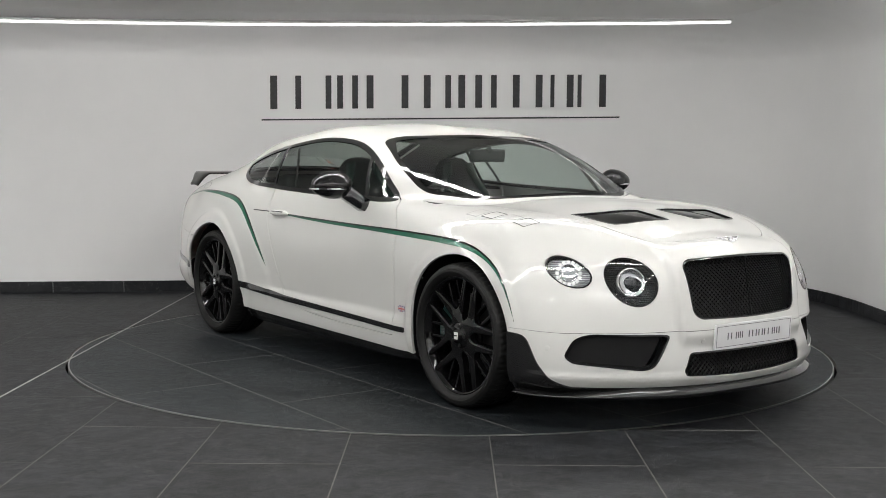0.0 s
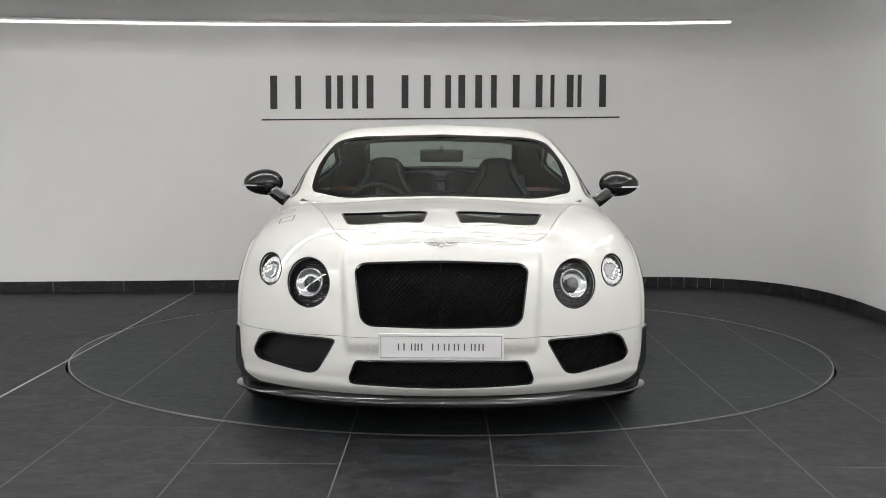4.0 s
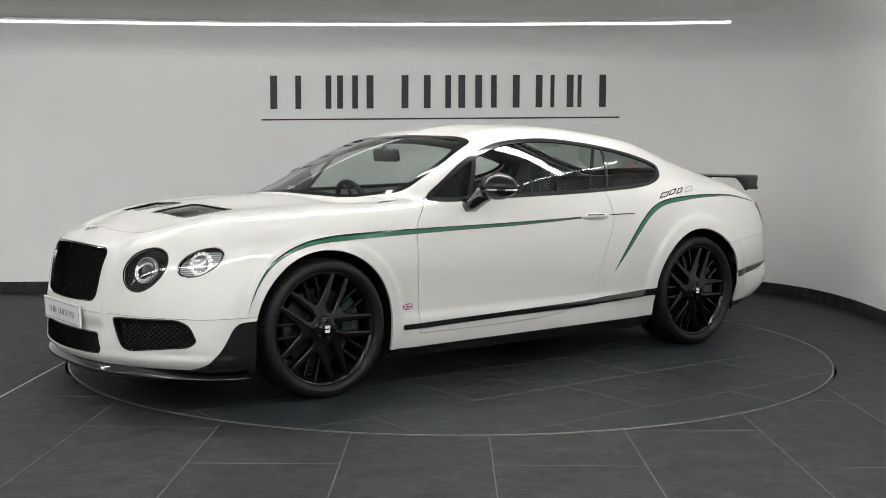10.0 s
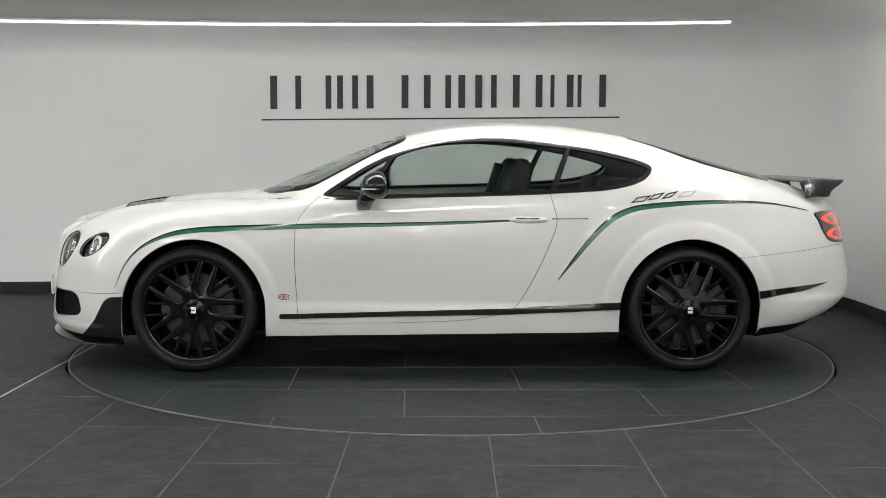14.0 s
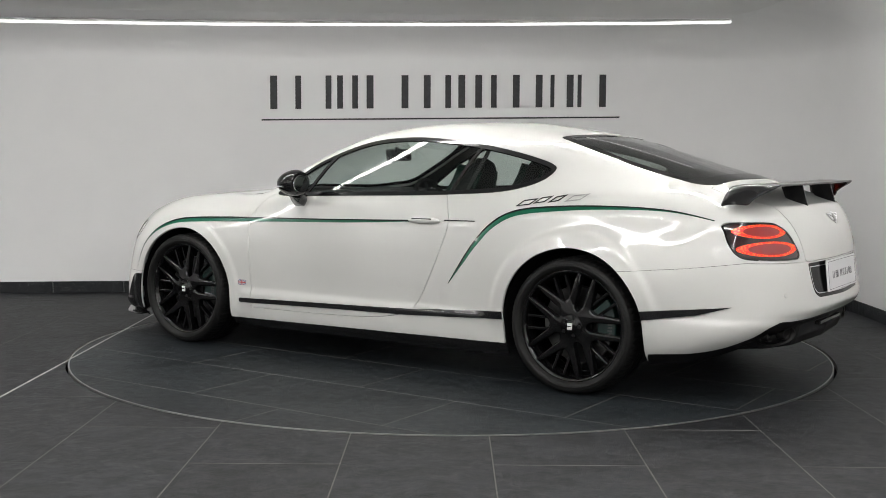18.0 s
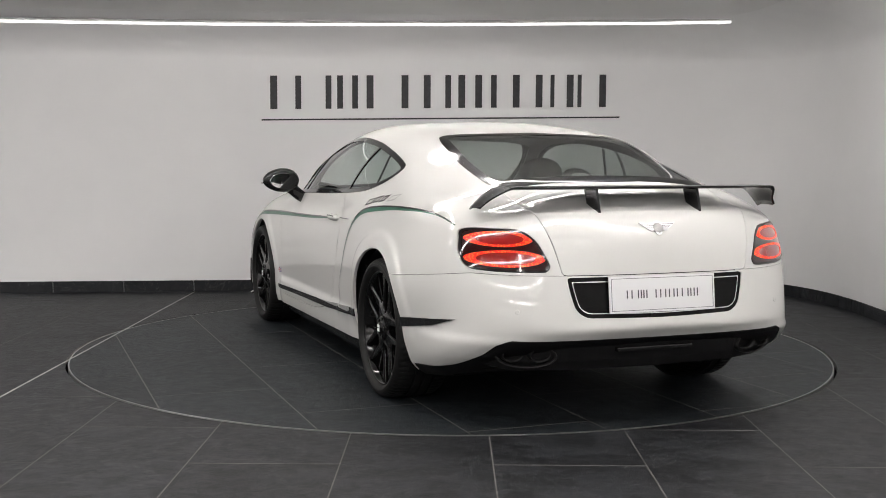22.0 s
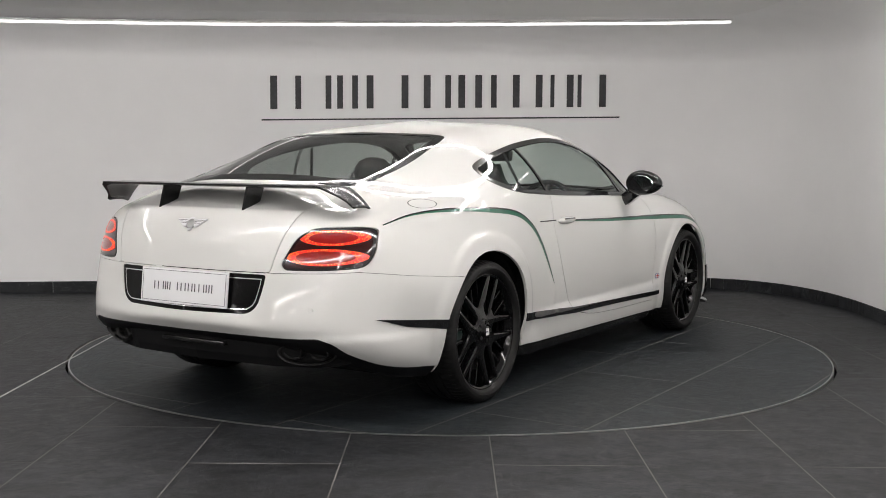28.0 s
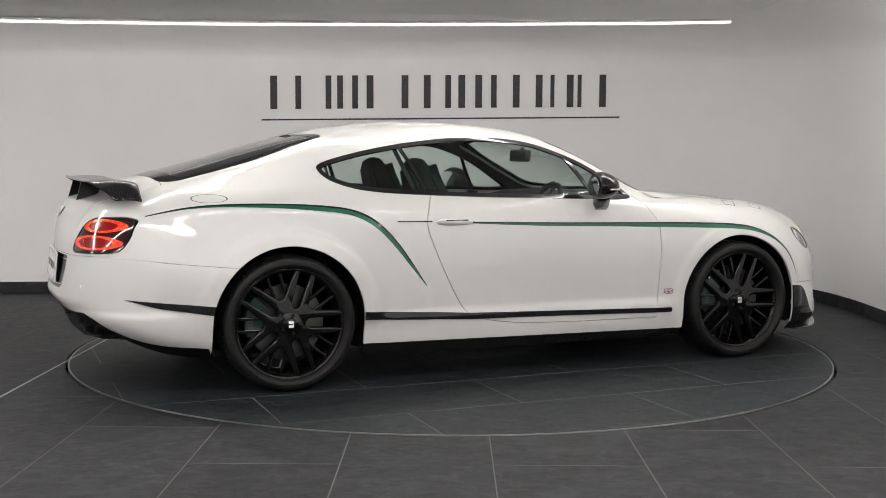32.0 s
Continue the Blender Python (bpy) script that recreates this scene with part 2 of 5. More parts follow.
class Skin:
    """Triangles with vertices v, normals n."""

    def __init__(self, v, n, t):
        self.v, self.n, self.t = v, n, t

    def compact(self):
        used, inv = np.unique(self.t, return_inverse=True)
        return Skin(self.v[used], self.n[used], inv.reshape(-1, 3))

    def mirrored(self):
        k = np.array([1, -1, 1])
        return Skin(self.v * k, self.n * k, self.t[:, ::-1])

    def offset(self, d):
        return Skin(self.v + self.n * d, self.n, self.t)

    def islands(self, least=6):
        """The connected pieces, each a skin of its own."""
        tag = np.arange(len(self.v))
        while True:
            low = tag[self.t].min(1)
            new_tag = tag.copy()
            for k in range(3):
                np.minimum.at(new_tag, self.t[:, k], low)
            if (new_tag == tag).all():
                break
            tag = new_tag
        mark = tag[self.t[:, 0]]
        out = [Skin(self.v, self.n, self.t[mark == m]).compact() for m in np.unique(mark)]
        return [k for k in out if len(k.t) >= least]

    def near(self, f, reach):
        """The triangles within reach of f < 0."""
        return Skin(self.v, self.n, self.t[f[self.t].min(1) < reach]).compact()

    def finer(self):
        """Every triangle cut into four."""
        e = np.sort(np.concatenate([self.t[:, [0, 1]], self.t[:, [1, 2]], self.t[:, [2, 0]]]), axis=1)
        keys, inv = np.unique(e, axis=0, return_inverse=True)
        m = inv.reshape(3, -1) + len(self.v)
        n = self.n[keys].mean(1)
        a, b, c = self.t.T
        t = np.concatenate([np.stack(k, 1) for k in ((a, m[0], m[2]), (m[0], b, m[1]), (m[2], m[1], c), (m[0], m[1], m[2]))])
        return Skin(np.concatenate([self.v, self.v[keys].mean(1)]), np.concatenate([self.n, n / np.linalg.norm(n, axis=1)[:, None]]), t)

    def flipped(self):
        return Skin(self.v, -self.n, self.t[:, ::-1])

    def split(self, f):
        """Cut along f = 0: the part where f < 0, and the rest."""
        f = np.where(np.abs(f) < 1e-7, 1e-7, f)
        s = f > 0
        ts = s[self.t]
        c = ts.sum(1)
        low, high = self.t[c == 0], self.t[c == 3]
        mixed = self.t[(c == 1) | (c == 2)]
        v, n = self.v, self.n
        if len(mixed):
            ms = s[mixed]
            lone = np.where(ms.sum(1) == 1, ms.argmax(1), (~ms).argmax(1))
            r = np.arange(len(mixed))
            a, b, d = mixed[r, lone], mixed[r, (lone + 1) % 3], mixed[r, (lone + 2) % 3]
            e = np.concatenate([np.stack([a, b], 1), np.stack([a, d], 1)])
            e.sort(axis=1)
            keys, inv = np.unique(e, axis=0, return_inverse=True)
            inv = inv.reshape(-1)
            w = (f[keys[:, 0]] / (f[keys[:, 0]] - f[keys[:, 1]]))[:, None]
            nv = v[keys[:, 0]] * (1 - w) + v[keys[:, 1]] * w
            nn = n[keys[:, 0]] * (1 - w) + n[keys[:, 1]] * w
            nn /= np.linalg.norm(nn, axis=1)[:, None] + 1e-12
            base = len(v)
            ab, ad = inv[:len(r)] + base, inv[len(r):] + base
            v, n = np.concatenate([v, nv]), np.concatenate([n, nn])
            tip = np.stack([a, ab, ad], 1)
            rest = np.concatenate([np.stack([ab, b, d], 1), np.stack([ab, d, ad], 1)])
            up = s[a]
            low = np.concatenate([low, tip[~up], rest[np.concatenate([up, up])]])
            high = np.concatenate([high, tip[up], rest[~np.concatenate([up, up])]])
        return Skin(v, n, low).compact(), Skin(v, n, high).compact()


def skin_object(name, skins, material, parent, rim=0.0, label="", back=0.0):
    """One mesh from skins; rim: how far the panel's edges turn inwards; back: an inner face at that depth."""
    vs, ns, ts, base = [], [], [], 0
    for sk in skins if isinstance(skins, (list, tuple)) else [skins]:
        if not len(sk.t):
            continue
        if back:
            vs.append(sk.v - sk.n * back)
            ns.append(-sk.n)
            ts.append(sk.t[:, ::-1] + base)
            base += len(sk.v)
        vs.append(sk.v)
        ns.append(sk.n)
        ts.append(sk.t + base)
        base += len(sk.v)
        depth = rim or back
        if depth:
            e = np.concatenate([sk.t[:, [0, 1]], sk.t[:, [1, 2]], sk.t[:, [2, 0]]])
            es = np.sort(e, axis=1)
            _, first, count = np.unique(es, axis=0, return_index=True, return_counts=True)
            b = e[first[count == 1]]
            b = b[np.abs(sk.v[b]).max(axis=1)[:, 1] > 1e-4]
            p, q = sk.v[b[:, 0]], sk.v[b[:, 1]]
            side = np.cross(q - p, sk.n[b[:, 0]])
            side /= np.linalg.norm(side, axis=1)[:, None] + 1e-12
            m = len(b)
            vs.append(np.concatenate([p, q, p - sk.n[b[:, 0]] * depth, q - sk.n[b[:, 1]] * depth]))
            ns.append(np.concatenate([side] * 4))
            k = np.arange(m) + base
            ts.append(np.concatenate([np.stack([k, k + 2 * m, k + m], 1), np.stack([k + m, k + 2 * m, k + 3 * m], 1)]))
            base += 4 * m
    v, n, t = np.concatenate(vs), np.concatenate(ns), np.concatenate(ts)
    me = bpy.data.meshes.new(name)
    me.from_pydata(v.tolist(), [], t.tolist())
    me.shade_smooth()
    me.normals_split_custom_set_from_vertices(n.tolist())
    me.materials.append(material)
    ob = new(name, me)
    ob.parent = parent
    if label:
        tagged(ob, label)
    return ob


def flat_skin(x0, x1, y0, y1, nx, ny, z=0.0):
    gx, gy = np.meshgrid(np.linspace(x0, x1, nx + 1), np.linspace(y0, y1, ny + 1), indexing="ij")
    v = np.stack([gx.ravel(), gy.ravel(), np.full(gx.size, z)], 1)
    i = (np.arange(nx)[:, None] * (ny + 1) + np.arange(ny)[None]).ravel()
    t = np.concatenate([np.stack([i, i + ny + 1, i + ny + 2], 1), np.stack([i, i + ny + 2, i + 1], 1)])
    return Skin(v, np.tile([0.0, 0, 1], (len(v), 1)), t)
# ---- the room ----
# plan of the back wall: straight, then round the corner, then along the right-hand side
def wall_plan():
    pts = [(-12.0 + 13.2 * i / 60, 1.5625 + 13.2 * i / 60 * 0.1195) for i in range(60)]
    bend = curve([(1.2, 3.14), (1.65, 3.193), (2.10, 3.185), (2.55, 3.03), (2.90, 2.62), (3.05, 2.20), (3.115, 1.75), (3.13, 1.0), (3.13, 0.3)], 48)
    pts += [tuple(p) for p in bend]
    x, y = pts[-1]
    for i in range(1, 31):
        pts.append((x, y - (y + 18.0) * i / 30))
    return pts


PLAN = wall_plan()
COVE_W, COVE_H, COVE_Z = 0.70, 0.32, 2.02


def wall_section():
    inner = [(0.0, -0.02), (0.0, 1.0), (0.0, COVE_Z - 0.1)]
    for i in range(17):
        a = math.pi / 2 * i / 16
        inner.append((COVE_W * (1 - math.cos(a)), COVE_Z + COVE_H * math.sin(a)))
    outer = [(COVE_W, COVE_Z + COVE_H + 0.15), (-0.2, COVE_Z + COVE_H + 0.15), (-0.2, -0.02)]
    return inner + outer


wall = part("wall_back", sweep_bm([(x, y, 0) for x, y in PLAN], wall_section()), WALL_PAINT, None)
for p in wall.data.polygons:
    p.use_smooth = abs(p.normal.z) < 0.999
wall.data.set_sharp_from_angle(angle=radians(40))
tagged(wall, "off-white painted curved wall running into a coved ceiling", "wall", kind="structure")
left = part("wall_left", box_bm(-12.2, -12.0, -18.2, 1.6, 0, 2.5), WALL_PAINT, None)
tagged(left, "plain off-white painted wall", "wall", kind="structure")
# unseen closing wall, coloured dark so reflections stay dim
rear = part("wall_rear", box_bm(-12.2, 3.4, -18.2, -18.0, 0, 2.5), REAR_DIM, None)
tagged(rear, "plain unseen rear wall, dark grey in place of a dim room", "wall", kind="structure")
ceil_pts = []
for i, (x, y) in enumerate(PLAN):
    a, b = Vector(PLAN[max(i - 1, 0)]), Vector(PLAN[min(i + 1, len(PLAN) - 1)])
    t = (b - a).normalized()
    ceil_pts.append((x + t.y * (COVE_W - 0.01), y - t.x * (COVE_W - 0.01)))
ceiling = part("ceiling", prism_bm(ceil_pts + [(2.4, -18.2), (-12.2, -18.2)], COVE_Z + COVE_H + 0.001, COVE_Z + COVE_H + 0.16), CEILING_PAINT, None)
tagged(ceiling, "plain off-white painted ceiling", "ceiling", kind="structure")


# LED strips
def light_strip(path, width, material, label):
    thing = new("light_strip")
    part("housing", sweep_bm(path, [(-width / 2 - 0.006, 0.012), (-width / 2 - 0.006, -0.010), (width / 2 + 0.006, -0.010), (width / 2 + 0.006, 0.012)]), ALU, thing)
    part("diffuser", sweep_bm(path, [(-width / 2, -0.008), (-width / 2, -0.020), (-width / 2 + 0.008, -0.026), (width / 2 - 0.008, -0.026), (width / 2, -0.020), (width / 2, -0.008)]), material, thing, "glowing white diffuser")
    tagged(thing, label, "light", "ceiling light strips")
    return thing


# ---- floor, skirting, turntable ----
DISC_R = 2.302
SLOT = DISC_R + 0.017


def floor_bed():
    """The grout bed, open where the turntable sits."""
    mid = flat_skin(-2.6, 2.6, -2.6, 2.6, 80, 80, -0.0008)
    _, mid = mid.split(np.hypot(mid.v[:, 0], mid.v[:, 1]) - SLOT)
    sides = [(-12.0, -2.6, -18.0, 3.6), (2.6, 3.3, -18.0, 3.6), (-2.6, 2.6, -18.0, -2.6), (-2.6, 2.6, 2.6, 3.6)]
    return [mid] + [flat_skin(*q, 1, 1, -0.0008) for q in sides]


floor = skin_object("floor", floor_bed(), GROUT, None, rim=0.03)
tagged(floor, "dark slate tiled floor with pale grout joints", "floor", kind="structure")
# slab coloured black to give the slot its shade
part("slab", box_bm(-12.0, 3.3, -18.0, 3.6, -0.12, -0.031), SHADOW_GAP, floor, "slab under the tiles, blackened as shade in the slot")


def strip_light_path():
    pts = curve([(-11.6, 0.86), (-9.1, 1.30), (-6.6, 1.72), (-3.68, 2.212), (-1.88, 2.424), (0.0, 2.569), (0.96, 2.598), (1.67, 2.59), (2.33, 2.511)], 60)
    zs = np.interp(pts[:, 0], [-6.6, -1.9, 0.0, 1.0, 2.3], [2.280, 2.290, 2.309, 2.323, 2.333])
    return [(x, y, z) for (x, y), z in zip(pts, zs)]


light_strip(strip_light_path(), 0.07, LED, "long curved white LED strip along the ceiling cove")
ROOF = COVE_Z + COVE_H - 0.012
for shift in (-2.95, -5.62, -8.50, -11.4, -14.3):
    path = [(x, y + shift, ROOF) for x, y, z in strip_light_path()]
    light_strip(path, 0.07, LED_BRIGHT, "long curved white LED strip across the ceiling")
light_strip([(0.05, -5.15 - 0.5 * k, ROOF) for k in range(6)], 0.06, LED_BRIGHT, "short straight white LED strip joining two ceiling strips")
# unseen extra strip, added to lift the side wall's brightness
light_strip([(2.27, 0.6 - 0.8 * k, ROOF) for k in range(15)], 0.018, LED_BRIGHT, "thin unseen LED strip added to brighten the side wall")


def skirting():
    base = new("baseboard")
    tagged(base, "dark slate skirting tiles along the foot of the wall", "skirting", kind="structure")
    d, run = 0.0, []
    for a, b in zip(PLAN[:-1], PLAN[1:]):
        run.append((d, Vector(a), Vector(b)))
        d += (Vector(b) - Vector(a)).length

    def at(s):
        for s0, a, b in run[::-1]:
            if s >= s0:
                t = (b - a).normalized()
                return a + t * (s - s0), t
        return run[0][1], (run[0][2] - run[0][1]).normalized()

    s, end = 0.2756, d - 6.0
    while s < end:
        w = 0.597 if s < 12.70 else 0.118 if s < 16.4 else 0.45
        (p, _), (q, _) = at(s), at(s + w - 0.004)
        t = (q - p).normalized()
        n = Vector((t.y, -t.x))
        h = 0.096
        o = [p, q, q + n * 0.011, p + n * 0.011]
        part("tile", prism_bm([tuple(v) for v in o][::-1], -0.002, h, 0.002), SKIRTING, base)
        s += w
    return base


skirting()


def tile_skins(x0, x1, y0, y1, keep_inside, radius):
    sk = flat_skin(x0, x1, y0, y1, 24, 24)
    r = np.hypot(sk.v[:, 0], sk.v[:, 1])
    if keep_inside and r.max() < radius or not keep_inside and r.min() > radius:
        return flat_skin(x0, x1, y0, y1, 1, 1)
    low, high = sk.split(r - radius)
    return low if keep_inside else high


def floor_tiles():
    g, cross = 0.0028, 0.0044
    joints = [-2.23 + 0.6 * k for k in range(-16, 10)]
    for k, (a, b) in enumerate(zip(joints[:-1], joints[1:])):
        y = -18.365 + (0.58 if k % 2 else 0.0)
        while y < 3.3:
            lo, hi = max(y, -17.95), min(y + 1.2, 3.3)
            if hi > lo + 0.02 and a > -12.1 and b < 3.6:
                sk = tile_skins(a + (0.0055 if abs(a + 2.23) < 0.01 else g), min(b, 3.2) - (0.0055 if abs(b + 2.23) < 0.01 else g), lo + cross, hi - cross, False, SLOT)
                if len(sk.t):
                    skin_object("tile", sk, SLATE, floor, rim=0.004)
            y += 1.2


floor_tiles()
PALE_STRIP = grain(mat("pale_joint", rough=0.6), (0.34, 0.335, 0.32), (0.48, 0.475, 0.46), 30, 4)
part("expansion_joint", box_bm(-2.2355, -2.2245, -16.0, 2.68, -0.0012, 0.0006), PALE_STRIP, floor, "pale expansion joint between tiles")

turntable = new("turntable")
tagged(turntable, "round slate-tiled car turntable set flush in the floor", "turntable")
AX, AY = -0.0739, 0.0623   # the turning axis in the car's own space


def build_turntable():
    part("base", lathe_bm([(0.0, -0.0006), (DISC_R - 0.007, -0.0006), (DISC_R - 0.007, -0.028), (0, -0.028)], 128, "z"), GROUT, turntable, "pale grout bed")
    part("rim", lathe_bm([(DISC_R - 0.007, -0.028), (DISC_R - 0.007, 0.0008), (DISC_R - 0.001, 0.0008), (DISC_R, 0.0), (DISC_R, -0.028)], 240, "z"), STEEL, turntable, "thin brushed steel edge ring")
    g = 0.0036
    rows = [-2.800 + 0.6015 * k for k in range(10)]
    for k, (a, b) in enumerate(zip(rows[:-1], rows[1:])):
        x = -4.59 + (0.0 if k % 2 else 0.6)
        while x < 2.6:
            sk = tile_skins(x + g - AX, x + 1.2 - g - AX, a + g - AY, b - g - AY, True, DISC_R - 0.008)
            if len(sk.t):
                skin_object("tile", sk, DISC_SLATE, turntable, rim=0.003)
            x += 1.2


build_turntable()


# ---- wall lettering, as plain bars ----
def wall_point(x, z, out=0.0):
    a = math.atan2(0.1195, 1)
    return Vector((x + math.sin(a) * out, 2.16 + (x + 7) * 0.1195 - math.cos(a) * out, z))


def wall_bar(x0, x1, z0, z1, parent, name):
    bm = bmesh.new()
    rise = 0.0150
    vs = []
    for out in (0.001, 0.006):
        vs += [bm.verts.new(wall_point(x, z + rise * x, out)) for x, z in ((x0, z0), (x1, z0), (x1, z1), (x0, z1))]
    bm.faces.new(vs[:4][::-1])
    bm.faces.new(vs[4:])
    for i in range(4):
        j = (i + 1) % 4
        bm.faces.new((vs[i], vs[j], vs[4 + j], vs[4 + i]))
    bmesh.ops.recalc_face_normals(bm, faces=bm.faces)
    return part(name, bm, LETTER, parent)


lettering = new("wall_lettering")
tagged(lettering, "dark grey raised bars over a thin underline on the wall", "wall sign")
STEMS = [(-1.545, 0.06), (-1.335, 0.05), (-1.075, 0.05), (-0.975, 0.05), (-0.845, 0.05), (-0.715, 0.06), (-0.41, 0.06), (-0.215, 0.06), (-0.03, 0.05),
         (0.09, 0.06), (0.24, 0.06), (0.375, 0.05), (0.575, 0.06), (0.78, 0.06), (0.90, 0.035), (1.06, 0.06), (1.145, 0.035), (1.355, 0.06)]
for x, w in STEMS:
    wall_bar(x - w / 2, x + w / 2, 1.612, 1.900, lettering, "bar")
wall_bar(-1.651, 1.512, 1.513, 1.526, lettering, "underline")


# ---- the car: x forward, y to its left, z up, origin midway between the axles ----
car = new("car")
tagged(car, "glossy white two-door coupe with green stripes and black wheels", "car", "", "")

PAINT = mat("white_car_paint", (0.655, 0.655, 0.632), 0.4, 0.0, coat=0.75)
GLOSS_BLACK = mat("gloss_black", (0.008, 0.008, 0.009), 0.12, coat=0.6)
SATIN_BLACK = mat("satin_black_plastic", (0.005, 0.005, 0.0055), 0.5, spec=0.25)
CHROME = mat("chrome", (0.75, 0.75, 0.76), 0.08, 1.0)
RUBBER = grain(mat("tyre_rubber", rough=0.7, spec=0.28), (0.005, 0.005, 0.005), (0.009, 0.009, 0.009), 30, 4, rough=(0.42, 0.66))
FRIT = mat("black_glass_edge", (0.004, 0.004, 0.004), 0.05, spec=0.28)
GREEN = mat("green_stripe_film", (0.0, 0.10, 0.052), 0.3, coat=0.4)
CABIN = grain(mat("black_cabin_trim", rough=0.7), (0.008, 0.008, 0.0085), (0.015, 0.015, 0.016), 60, 3)


def carbon_material(name, rough, coat):
    m = mat(name, (0.02, 0.02, 0.021), rough, coat=coat, spec=0.3)
    v = coords(m)
    a = node(m, "ShaderNodeTexChecker", Scale=260.0)
    link(m, v, a.inputs["Vector"])
    a.inputs["Color1"].default_value, a.inputs["Color2"].default_value = (0.004, 0.004, 0.004, 1), (0.018, 0.018, 0.019, 1)
    link(m, a.outputs[0], bsdf(m).inputs["Base Color"])
    return m


CARBON = carbon_material("carbon_fibre", 0.18, 0.2)
GLOSS_CARBON = carbon_material("lacquered_carbon_fibre", 0.2, 1.0)


def glass_material(name, tint, gloss):
    m = bpy.data.materials.new(name)
    m.use_nodes = True
    nt = m.node_tree
    nt.nodes.remove(nt.nodes["Principled BSDF"])
    tr = node(m, "ShaderNodeBsdfTransparent", Color=(*tint, 1))
    gl = node(m, "ShaderNodeBsdfGlossy", Roughness=0.02, Color=(1, 1, 1, 1))
    lw = node(m, "ShaderNodeLayerWeight", Blend=0.5)
    pw = nt.nodes.new("ShaderNodeMath")
    pw.operation, pw.inputs[1].default_value = "POWER", 5.0
    link(m, lw.outputs["Facing"], pw.inputs[0])
    fr = nt.nodes.new("ShaderNodeMath")
    fr.operation, fr.inputs[1].default_value, fr.inputs[2].default_value = "MULTIPLY_ADD", 1 - gloss, gloss
    link(m, pw.outputs[0], fr.inputs[0])
    mix = nt.nodes.new("ShaderNodeMixShader")
    link(m, fr.outputs[0], mix.inputs[0])
    link(m, tr.outputs[0], mix.inputs[1])
    link(m, gl.outputs[0], mix.inputs[2])
    link(m, mix.outputs[0], nt.nodes["Material Output"].inputs[0])
    return m


GLASS = glass_material("tinted_glass", (0.76, 0.83, 0.80), 0.045)
REAR_GLASS = glass_material("dark_tinted_glass", (0.48, 0.52, 0.50), 0.045)
CLEAR = glass_material("clear_lens", (0.93, 0.94, 0.95), 0.05)

XZ, YZ, XY = [0, 2], [1, 2], [0, 1]
NET = []


def station(*p):
    """One rib of the body's net: ten points from the sill up over the shoulder to the middle."""
    NET.append(p)


station((2.20, 0, .15), (2.32, 0, .20), (2.345, 0, .36), (2.335, 0, .55), (2.315, 0, .70), (2.265, 0, .768), (2.14, 0, .826), (2.0, 0, .877), (1.8, 0, .919), (1.60, 0, .946))
station((2.17, .36, .15), (2.275, .37, .20), (2.305, .37, .36), (2.275, .365, .55), (2.245, .36, .70), (2.19, .35, .767), (2.07, .32, .826), (1.95, .27, .879), (1.77, .18, .924), (1.57, 0, .949))
station((2.06, .60, .15), (2.16, .62, .20), (2.20, .625, .36), (2.18, .615, .55), (2.135, .600, .69), (2.065, .57, .790), (1.94, .50, .865), (1.83, .41, .895), (1.68, .26, .93), (1.52, 0, .953))
station((1.93, .78, .15), (2.005, .81, .20), (2.035, .82, .36), (2.002, .808, .55), (1.955, .780, .69), (1.885, .727, .800), (1.78, .63, .888), (1.68, .51, .919), (1.57, .31, .94), (1.45, 0, .959))
station((1.80, .87, .15), (1.86, .905, .2), (1.88, .922, .36), (1.835, .92, .55), (1.785, .893, .69), (1.72, .830, .816), (1.61, .705, .909), (1.52, .565, .933), (1.44, .34, .948), (1.36, 0, .966))
station((1.62, .89, .15), (1.63, .935, .2), (1.63, .952, .36), (1.62, .957, .55), (1.58, .935, .72), (1.51, .870, .842), (1.43, .745, .923), (1.36, .59, .944), (1.30, .35, .957), (1.25, 0, .973))
station((1.37, .89, .15), (1.37, .935, .2), (1.37, .957, .36), (1.36, .965, .55), (1.33, .945, .74), (1.28, .885, .857), (1.24, .77, .934), (1.20, .62, .952), (1.17, .36, .965), (1.14, 0, .98))
station((1.0, .885, .15), (1.0, .92, .2), (1.0, .940, .36), (.99, .95, .55), (.98, .94, .76), (.95, .89, .88), (.93, .80, .945), (.96, .655, .953), (1.05, .37, .974), (1.085, 0, .985))
station((.83, .885, .15), (.83, .915, .2), (.83, .934, .36), (.83, .945, .55), (.82, .937, .77), (.78, .89, .90), (.77, .825, .953), (.83, .69, .990), (.95, .38, 1.017), (1.0, 0, 1.026))
station((.55, .885, .15), (.55, .912, .2), (.55, .93, .36), (.55, .942, .55), (.55, .936, .78), (.54, .893, .925), (.53, .84, .99), (.53, .757, 1.10), (.66, .39, 1.148), (.70, 0, 1.153))
station((.25, .885, .15), (.25, .912, .2), (.25, .93, .36), (.25, .942, .55), (.25, .936, .785), (.25, .895, .935), (.25, .83, 1.07), (.25, .702, 1.228), (.30, .38, 1.289), (.32, 0, 1.298))
station((0, .885, .15), (0, .912, .2), (0, .93, .36), (0, .943, .55), (0, .936, .79), (0, .897, .942), (0, .825, 1.10), (0, .690, 1.279), (.03, .38, 1.352), (.04, 0, 1.368))
station((-.4, .885, .15), (-.4, .912, .2), (-.4, .93, .36), (-.4, .943, .55), (-.4, .936, .80), (-.4, .90, .952), (-.4, .825, 1.12), (-.4, .690, 1.298), (-.4, .38, 1.384), (-.4, 0, 1.402))
